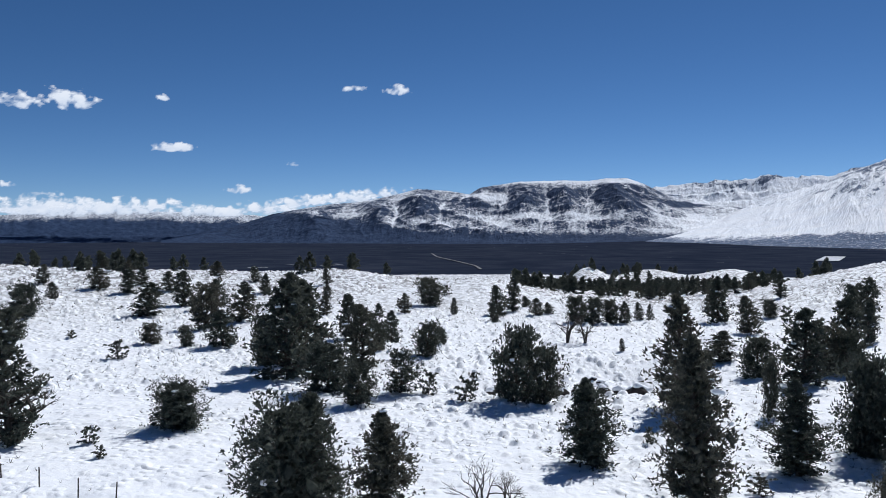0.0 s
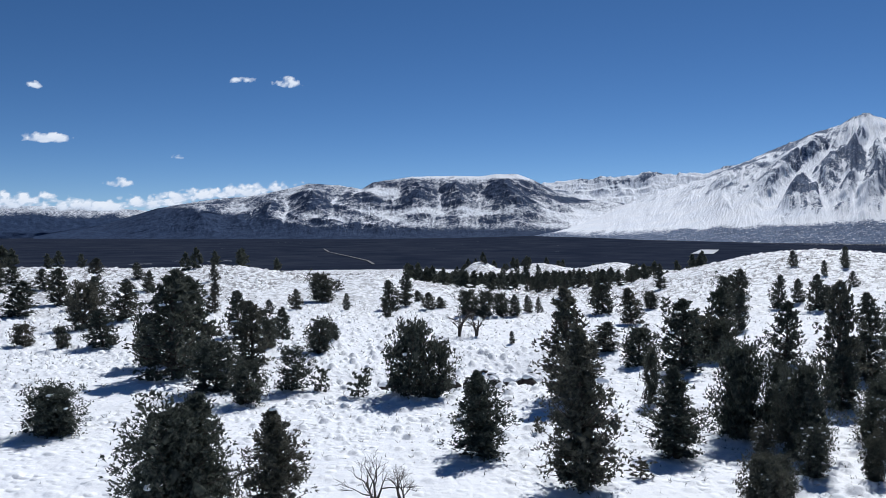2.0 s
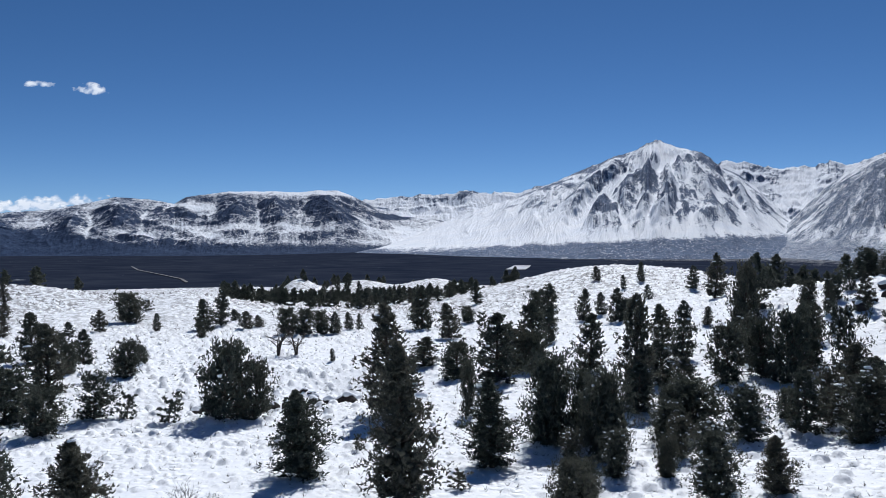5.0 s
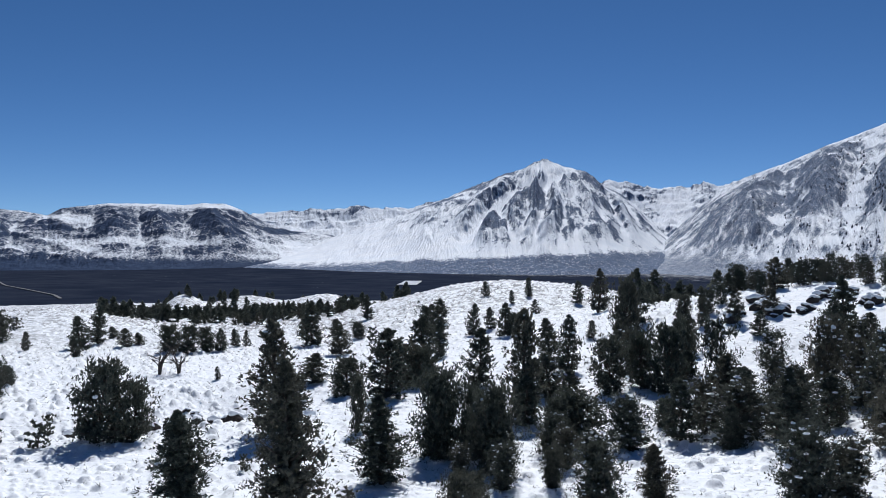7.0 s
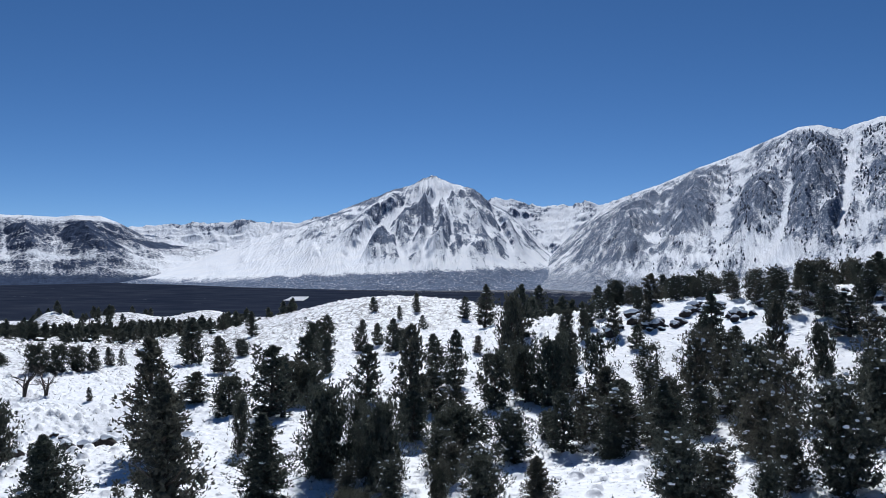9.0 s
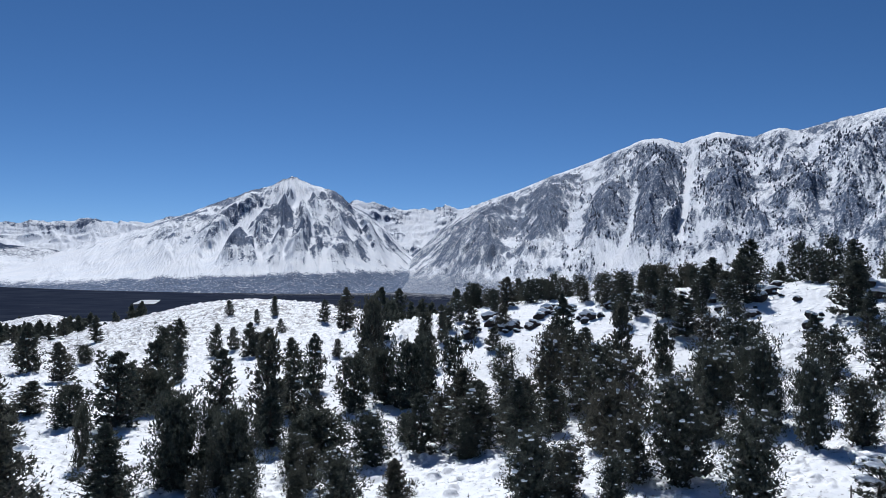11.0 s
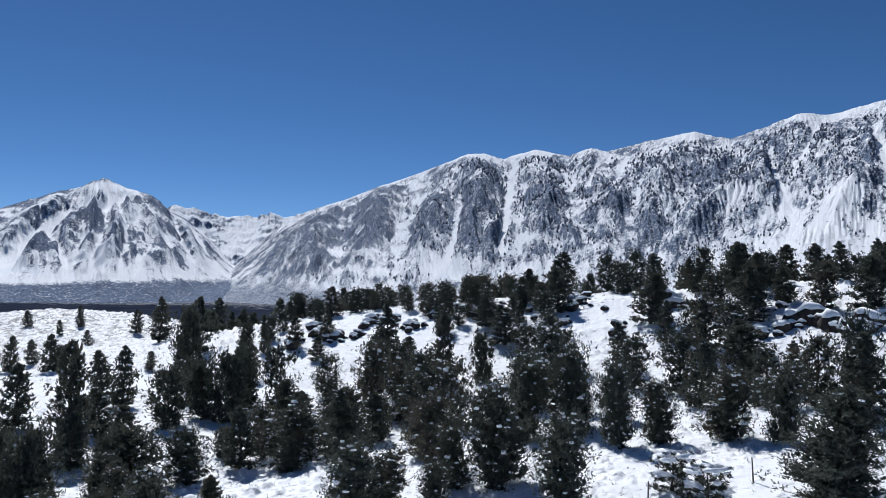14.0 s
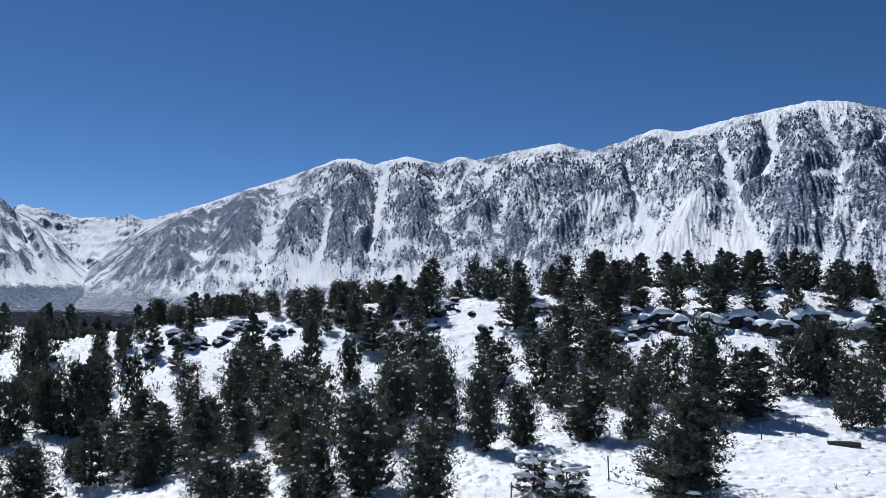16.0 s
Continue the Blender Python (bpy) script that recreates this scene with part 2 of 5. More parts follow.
TUFF = plain_material("dark_tuff_rock", (0.020, 0.018, 0.018), (0.066, 0.054, 0.050), 1.8, 0.9, 0.12)
POST = post_material()
GRAVEL = plain_material("pale_road", (0.10, 0.10, 0.11), (0.17, 0.17, 0.18), 0.02, 0.9)
FIELD = plain_material("thin_snow_on_stubble", (0.34, 0.35, 0.38), (0.62, 0.64, 0.68), 0.04, 0.9)


# ---- the ground, one sheet to the horizon ----
def build_ground():
    az = np.concatenate([np.arange(-180, -32, 4.0), np.arange(-32, 100, 0.115), np.arange(100, 181, 4.0)])
    az[-1] = 180
    r = [0.002, 3, 6, 10, 15, 20, 25, 30, 34, 37]
    while r[-1] < 4950:
        d = r[-1]
        r.append(d + (0.26 if d < 75 else 0.26 * (d / 75) ** 1.45 if d < 300 else min(1.95 + (d - 300) * 0.05, 28 + d * 0.014)))
    r = np.array(r)
    A, Rr = np.meshgrid(az, r)
    x, y = polar(A, Rr)
    z = ground(x, y)
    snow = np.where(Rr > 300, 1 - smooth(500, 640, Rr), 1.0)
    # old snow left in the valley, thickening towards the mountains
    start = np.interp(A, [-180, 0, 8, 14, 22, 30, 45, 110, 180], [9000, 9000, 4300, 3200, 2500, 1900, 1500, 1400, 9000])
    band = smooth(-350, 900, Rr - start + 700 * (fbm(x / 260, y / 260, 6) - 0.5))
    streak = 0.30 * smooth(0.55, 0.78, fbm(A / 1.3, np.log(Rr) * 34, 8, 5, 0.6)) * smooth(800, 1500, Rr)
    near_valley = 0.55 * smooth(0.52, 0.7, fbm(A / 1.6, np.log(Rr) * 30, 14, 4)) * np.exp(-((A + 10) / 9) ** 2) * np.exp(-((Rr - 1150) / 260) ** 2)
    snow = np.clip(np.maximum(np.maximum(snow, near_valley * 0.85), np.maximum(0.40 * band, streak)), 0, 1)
    # Denser farther out, where the specks also stand in for mound shade.
    litter_and_shade = smooth(0.40, 0.62, fbm(x / 34, y / 34, 11, 3)) + 0.8 * smooth(85, 150, Rr)
    me = mesh_of("ground", np.stack([x, y, z], -1).reshape(-1, 3), grid_faces(len(r), len(az))[:, ::-1], [GROUND], True, {"snow": snow, "litter_and_shade": np.clip(litter_and_shade, 0, 1), "stony": smooth(110, 240, Rr)})
    return tagged(new("ground", me), "snow-covered upland with sage mounds above a dark valley floor", "ground", kind="structure")


build_ground()


# ---- the mountains ----
def even(q):
    return (q - q.mean()) / (q.std() + 1e-9)


def weather(h, drops, seed, steps=70, bite=0.22):
    """Running water, drop by drop: it cuts gullies and couloirs into a slope and lays fans at their feet. Heights in cells;
    gives the new heights and how much water passed."""
    rng = np.random.RandomState(seed)
    rows, cols = h.shape
    h = h.copy()
    flow = np.zeros(rows * cols)
    flat = h.ravel()
    low, high = flat - 12, flat + 6
    batch = 5000
    for _ in range(max(1, drops // batch)):
        x, y = rng.uniform(1, cols - 3, batch), rng.uniform(1, rows - 3, batch)
        dx, dy = np.zeros(batch), np.zeros(batch)
        speed, water, load = np.ones(batch), np.ones(batch), np.zeros(batch)
        for step in range(steps):
            ix, iy = x.astype(int), y.astype(int)
            fx, fy = x - ix, y - iy
            i = iy * cols + ix
            h00, h10, h01, h11 = flat[i], flat[i + 1], flat[i + cols], flat[i + cols + 1]
            gx = (h10 - h00) * (1 - fy) + (h11 - h01) * fy
            gy = (h01 - h00) * (1 - fx) + (h11 - h10) * fx
            old = h00 * (1 - fx) * (1 - fy) + h10 * fx * (1 - fy) + h01 * (1 - fx) * fy + h11 * fx * fy
            dx, dy = dx * 0.12 - gx * 0.88, dy * 0.12 - gy * 0.88
            ln = np.hypot(dx, dy) + 1e-9
            dx, dy = dx / ln, dy / ln
            nx, ny = np.clip(x + dx, 1, cols - 3), np.clip(y + dy, 1, rows - 3)
            jx, jy = nx.astype(int), ny.astype(int)
            ex, ey = nx - jx, ny - jy
            j = jy * cols + jx
            now = flat[j] * (1 - ex) * (1 - ey) + flat[j + 1] * ex * (1 - ey) + flat[j + cols] * (1 - ex) * ey + flat[j + cols + 1] * ex * ey
            dh = now - old
            room = np.maximum(-dh * speed * water * 1.6, 0.01)
            drop = np.where(dh > 0, np.minimum(dh, load), (load - room) * 0.25)
            take = np.minimum((room - load) * bite, np.maximum(-dh, 0) * 0.6)
            change = np.where((dh > 0) | (load > room), drop, -take)
            load = load - change
            for k, wgt in ((i, (1 - fx) * (1 - fy)), (i + 1, fx * (1 - fy)), (i + cols, (1 - fx) * fy), (i + cols + 1, fx * fy)):
                flat += np.bincount(k, change * wgt, minlength=rows * cols)
            np.clip(flat, low, high, out=flat)
            flow += np.bincount(i, water, minlength=rows * cols)
            speed = np.sqrt(np.clip(speed * speed - dh * 1.5, 0.05, 9))
            water = water * 0.985
            x, y = nx, ny
        g = flat.reshape(rows, cols)
        g[1:-1, 1:-1] = 0.92 * g[1:-1, 1:-1] + 0.02 * (g[:-2, 1:-1] + g[2:, 1:-1] + g[1:-1, :-2] + g[1:-1, 2:])
    return flat.reshape(rows, cols), flow.reshape(rows, cols)


def mountain(name, label, mat, crest, foot, cols, rows, relief_m, grain, seed, share=0.6, apron=0.9, spurs=(), spots=(), concave=1.5, crag=0.05, sharp=0.15, stretch=2.2, cap=0.5, toe=0.40, fade=None, line=None, steep=0.45, drops=60000, fan_at=None, grainy=0.3, rugged=0.6, dust=-0.5):
    """A range between a crest line (bearing, distance, elevation angle) and its foot (bearing, distance); water has cut its face,
    and snow covers about that share of it."""
    c, f = np.array(crest, float), np.array(foot, float)
    az = np.linspace(c[0, 0], c[-1, 0], cols)
    dc, ec = np.interp(az, c[:, 0], c[:, 1]), np.interp(az, c[:, 0], c[:, 2])
    df = np.interp(az, f[:, 0], f[:, 1])
    zc, zf = EYE + dc * np.tan(np.radians(ec)), relief(*polar(az, df)) - 4
    zc = np.maximum(zc, zf + 2)
    jag = crag * 130 * (ridged(az * 1.3, az * 0, seed + 1, 5, 0.55) - 0.72) * np.minimum(1, (zc - zf) / 60)
    v = np.concatenate([np.linspace(-0.35, -0.06, 5), np.linspace(0, 1, rows) ** 1.05])[:, None]
    A = np.repeat(az[None, :], len(v), 0)
    down = np.clip(v, 0, 1)
    d = dc + (df - dc) * v
    z = zf + (zc - zf) * np.where(v < 0, 1 + v * 1.6, (1 - down) ** concave) + jag * (1 - down) ** 9
    s, w = np.radians(A) * 3600, v * np.abs(dc - df) * 3600 / dc
    warp = 130 * (fbm(s / 300, w / 300, seed, 3) - 0.5)
    run, fall = s + warp, w
    if fan_at:                                   # gullies spread down from a summit (bearing, elevation angle)
        drop = np.maximum(fan_at[1] - np.degrees(np.arctan2(z - EYE, d)), 0) + 1.1
        run, fall = np.arctan2(A - fan_at[0], drop) * 330 + 0.35 * warp, np.hypot(A - fan_at[0], drop) * 63
    g = ridged(run / grain, fall / (grain * stretch) + warp / 200, seed + 3, 5, 0.48)
    rib = ridged((run + 0.7 * warp) / (grain * 2.8), fall / (grain * 6), seed + 7, 2)
    tall = (zc - zf) / max((zc - zf).max(), 1)
    env = np.where(v < 0, 0.25, (np.minimum(down / 0.2, 1) * 0.85 + crag) * np.minimum((1 - down) / 0.3, 1) ** 0.9) * tall ** 0.8 * dc / 3600
    carve = (g - 0.62) + 0.7 * (rib - 0.55)
    rise = np.degrees(np.arctan2(z - EYE, d))
    trace, bias = np.zeros_like(carve), np.zeros_like(carve)
    wob, wob2 = A + warp * 0.004 + 0.5 * (fbm(s / 45, w / 45, seed + 8, 4, 0.6) - 0.5), rise + 0.5 * (fbm(s / 60, w / 60, seed + 4, 4, 0.6) - 0.5)
    for wide, line_pts in spurs:                 # sharp-crested ribs (+) and couloirs (-): bearing, elevation angle, size
        best = np.zeros_like(trace)
        for (a0, e0, k0), (a1, e1, k1) in zip(line_pts, line_pts[1:]):
            du, de = a1 - a0, e1 - e0
            k = np.clip(((wob - a0) * du + (wob2 - e0) * de) / (du * du + de * de), 0, 1)
            off = np.hypot(wob - a0 - k * du, wob2 - e0 - k * de) / wide
            size = k0 + k * (k1 - k0)
            best = np.where(size > 0, np.maximum(best, size * np.maximum(0, 1 - off) ** 1.15), np.minimum(best, size * np.exp(-off ** 2)))
        trace = np.where(best > 0, np.maximum(trace, best), trace + best) * (v >= 0)
    for a0, e0, da, de, amp in spots:            # crags (+) and snowfields (-)
        bias = bias + amp * np.exp(-((wob - a0) / da) ** 2 - ((wob2 - e0) / de) ** 2)
    calm = 1 - 0.45 * np.clip(-bias, 0, 1)
    z = z + relief_m * env * (rugged * carve * calm + np.where(trace > 0, 1.0, 0.22) * trace)
    # weathering, in cells as wide as the columns are apart
    cell = np.radians(az[1] - az[0]) * dc
    worn, flow = weather(z[5:] / cell, drops, seed)
    hold = smooth(0.0, 0.05, down[5:]) * (1 - smooth(0.93, 1.0, down[5:]))
    delta = np.clip(np.nan_to_num(worn - z[5:] / cell) * cell, -0.4 * relief_m, 0.3 * relief_m) * hold
    z[5:] += delta
    z = z + crag * 25 * (fbm(s / 22, w / 22, seed + 5, 4) - 0.5) * tall
    x, y = polar(A, d)
    # snow lies in gullies and on the gentler ground, and thins on ribs and steep faces
    gz_v, gz_u = np.gradient(z)
    step_v = np.hypot(*[np.gradient(q, axis=0) for q in (x, y)]) + 1e-6
    step_u = np.hypot(*[np.gradient(q, axis=1) for q in (x, y)]) + 1e-6
    slope = np.minimum(np.hypot(gz_v / step_v, gz_u / step_u), 3)
    wet = np.zeros_like(z)
    q = np.log1p(flow)
    for _ in range(2):
        q[:, 1:-1] = (q[:, :-2] + 2 * q[:, 1:-1] + q[:, 2:]) / 4
        q[1:-1] = (q[:-2] + 2 * q[1:-1] + q[2:]) / 4
    wet[5:] = q
    wet[:5] = q.mean()
    patch = fbm(s / 85, w / 85, seed + 9, 5, 0.6)
    streak = fbm(run / 11, fall / 60, seed + 6, 4, 0.6)
    bare = steep * even(slope) - 0.22 * even(wet) + grainy * even(streak) + 0.45 * even(patch)
    front = bare[(v[:, 0] > 0)]
    snow = 0.5 + sharp * ((np.quantile(front, share) - bare) / front.std() - 1.1 * bias - 4.5 * np.clip(trace, -1, 0.1))
    snow = snow + cap * (1 - smooth(0.0, 0.10, down / (0.2 + 1.2 * vnoise(s / 60, w * 0, seed + 11))))
    snow = snow + 0.45 * smooth(apron, apron + 0.14, down + 0.12 * (patch - 0.5))
    rise = np.degrees(np.arctan2(z - EYE, d))
    if line:                                     # the snow line: bearing, elevation angle
        q = np.array(line, float)
        snow = snow + np.clip(1.1 * (rise + 0.9 * (patch - 0.5) - np.interp(A, q[:, 0], q[:, 1])), -1.2, 0.1)
    if fade:                                     # bearing, and the elevation angles between which it thins into the valley
        q = np.array(fade, float)
        hi, lo = np.interp(A, q[:, 0], q[:, 1]), np.interp(A, q[:, 0], q[:, 2])
        snow = snow + (toe - snow) * (1 - smooth(0, 1, (rise + 0.6 * (patch - 0.5) - lo) / (hi - lo)))
    else:
        snow = snow + (toe - snow) * smooth(0.66, 0.93, down + 0.2 * (patch - 0.5))
    me = mesh_of(name, np.stack([x, y, z], -1).reshape(-1, 3), grid_faces(len(v), cols)[:, ::-1], [mat], True, {"snow": np.clip(snow, dust, 1.5)})
    tagged(new(name, me), label, "mountain", kind="structure")
    return x, y, z, A, np.degrees(np.arctan2(z - EYE, d)), snow, trace


mountain("far_range", "far haze-blue mountain range under a band of cloud", HAZY_SCRUB,
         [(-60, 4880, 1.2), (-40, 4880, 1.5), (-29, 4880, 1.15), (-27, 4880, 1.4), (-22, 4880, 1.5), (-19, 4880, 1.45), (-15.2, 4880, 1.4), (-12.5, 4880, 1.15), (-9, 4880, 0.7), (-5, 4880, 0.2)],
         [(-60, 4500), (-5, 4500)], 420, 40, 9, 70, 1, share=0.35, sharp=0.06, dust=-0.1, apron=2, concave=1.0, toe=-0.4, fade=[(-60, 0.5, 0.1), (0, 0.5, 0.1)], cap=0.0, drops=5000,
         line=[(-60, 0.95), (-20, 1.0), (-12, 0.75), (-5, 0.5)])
mountain("high_peaks", "far white alpine peaks with bare rock teeth", HAZY_GRANITE,
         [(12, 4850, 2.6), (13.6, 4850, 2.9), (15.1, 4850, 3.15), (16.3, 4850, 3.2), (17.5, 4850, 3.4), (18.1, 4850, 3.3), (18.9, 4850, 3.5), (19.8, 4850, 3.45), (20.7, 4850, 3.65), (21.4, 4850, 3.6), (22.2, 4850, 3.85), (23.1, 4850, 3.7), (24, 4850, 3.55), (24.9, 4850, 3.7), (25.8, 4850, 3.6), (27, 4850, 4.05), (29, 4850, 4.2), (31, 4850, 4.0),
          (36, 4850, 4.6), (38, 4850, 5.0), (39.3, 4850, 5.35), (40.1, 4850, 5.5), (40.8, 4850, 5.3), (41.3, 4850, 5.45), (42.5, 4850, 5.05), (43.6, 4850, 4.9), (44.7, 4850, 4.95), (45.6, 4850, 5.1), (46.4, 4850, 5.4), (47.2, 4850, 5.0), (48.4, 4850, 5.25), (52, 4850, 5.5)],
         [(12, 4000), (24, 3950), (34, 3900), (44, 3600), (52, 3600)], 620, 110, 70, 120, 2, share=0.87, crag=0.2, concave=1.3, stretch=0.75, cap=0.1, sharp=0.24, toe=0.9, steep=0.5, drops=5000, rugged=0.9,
         spots=[(18, 1.2, 12, 1.2, -2.5), (26, 2.6, 3, 0.8, -1.5), (44.5, 3.6, 3, 0.7, -1.0), (18.2, 3.3, 0.9, 0.14, 1.3), (22.6, 3.7, 1.0, 0.14, 1.4), (46.4, 4.6, 0.9, 0.5, 0.9), (42.0, 4.9, 0.7, 0.25, 1.0)])
mountain("white_foothills", "smooth white foothills below the alpine peaks", HAZY_GRANITE,
         [(11, 4720, -0.4), (13, 4720, 1.6), (14.4, 4720, 2.3), (15.8, 4700, 2.65), (17.2, 4680, 2.5), (19, 4700, 2.55), (21, 4690, 2.35), (23.4, 4680, 2.4), (25, 4700, 2.3), (27, 4680, 2.6), (30, 4700, 1.6)],
         [(11, 4400), (20, 4250), (30, 4200)], 260, 60, 45, 90, 17, share=0.90, apron=2, crag=0.05, concave=1.4, sharp=0.2, cap=0.1, toe=0.9, steep=0.1, stretch=0.8, drops=10000,
         spots=[(19, 2.0, 2.2, 0.12, 1.3), (23.5, 1.55, 2.0, 0.10, 1.3)])
mountain("middle_range", "broad scrub-covered mountain under thin snow", HAZY_SCRUB,
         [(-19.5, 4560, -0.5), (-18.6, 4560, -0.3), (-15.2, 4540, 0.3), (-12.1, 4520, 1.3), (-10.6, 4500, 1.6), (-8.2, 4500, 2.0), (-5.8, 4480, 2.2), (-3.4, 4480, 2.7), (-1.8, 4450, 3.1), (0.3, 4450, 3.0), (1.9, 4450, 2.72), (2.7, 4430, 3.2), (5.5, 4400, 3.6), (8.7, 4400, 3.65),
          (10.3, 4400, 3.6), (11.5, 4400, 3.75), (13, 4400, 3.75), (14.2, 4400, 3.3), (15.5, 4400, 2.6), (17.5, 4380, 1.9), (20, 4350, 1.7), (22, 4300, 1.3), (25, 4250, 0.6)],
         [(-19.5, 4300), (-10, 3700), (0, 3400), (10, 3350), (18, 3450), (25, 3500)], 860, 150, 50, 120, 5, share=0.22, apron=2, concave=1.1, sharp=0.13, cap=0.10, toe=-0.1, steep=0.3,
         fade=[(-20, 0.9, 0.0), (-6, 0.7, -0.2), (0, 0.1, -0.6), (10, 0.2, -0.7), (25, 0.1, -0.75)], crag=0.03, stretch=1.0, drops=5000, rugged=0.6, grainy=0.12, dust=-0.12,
         spurs=[(1.5, [(-10.6, 1.6, 0.1), (-9.0, 0.4, 0.9), (-8.4, -0.3, 0.2)]), (1.4, [(-5.8, 2.2, 0.1), (-4.6, 1.2, 0.9), (-4.2, 0.1, 0.3)]), (1.5, [(-1.8, 3.1, 0.1), (-1.5, 1.8, 1.0), (-2.5, 0.5, 0.4)]), (1.4, [(2.7, 3.2, 0.1), (2.0, 2.0, 0.9), (1.0, 0.7, 0.4)]), (1.4, [(5.5, 3.6, 0.1), (6.0, 2.2, 0.9), (5.0, 0.9, 0.3)]), (1.3, [(9.0, 3.6, 0.1), (8.5, 2.3, 0.8), (9.2, 1.1, 0.3)]), (1.3, [(12.6, 3.7, 0.1), (12.0, 2.4, 0.9), (13.5, 1.1, 0.3)]),
                (0.5, [(-3.6, 0.0, 0.2), (-1.0, 0.25, 0.5), (1.0, 0.05, 0.5), (3.0, -0.05, 0.5), (6.0, -0.3, 0.2)]), (0.4, [(1.0, -0.4, 0.2), (3.0, -0.3, 0.5), (5.0, -0.5, 0.2)])],
         line=[(-20, 1.9), (-12, 1.5), (-8, 1.15), (-5, 0.8), (-3, 0.2), (0, -0.3), (25, -0.7)],
         spots=[(7.5, 1.0, 6, 0.20, -1.7), (3.2, 2.45, 1.5, 0.22, -4.0), (8, 3.6, 3.5, 0.16, -2.5), (12.5, 3.5, 1.5, 0.25, -2.5), (-2.5, 2.35, 1.6, 0.08, -2.0), (-8, 2.0, 3, 0.3, 0.8), (0, 0.55, 2.5, 0.12, -1.5), (4, 0.35, 4.5, 0.14, -1.1),
                (5, 1.75, 5, 0.35, 1.1), (9.5, 2.7, 3.0, 0.45, 1.2), (0.5, -0.15, 2.6, 0.3, 0.8), (4, -0.45, 3, 0.18, 1.2), (12, 0.9, 3, 0.2, -1.2), (12, 0.3, 4, 0.25, 0.3), (20, 0.2, 4, 0.7, -2.5), (16.8, 1.8, 1.8, 0.2, 3.0)])
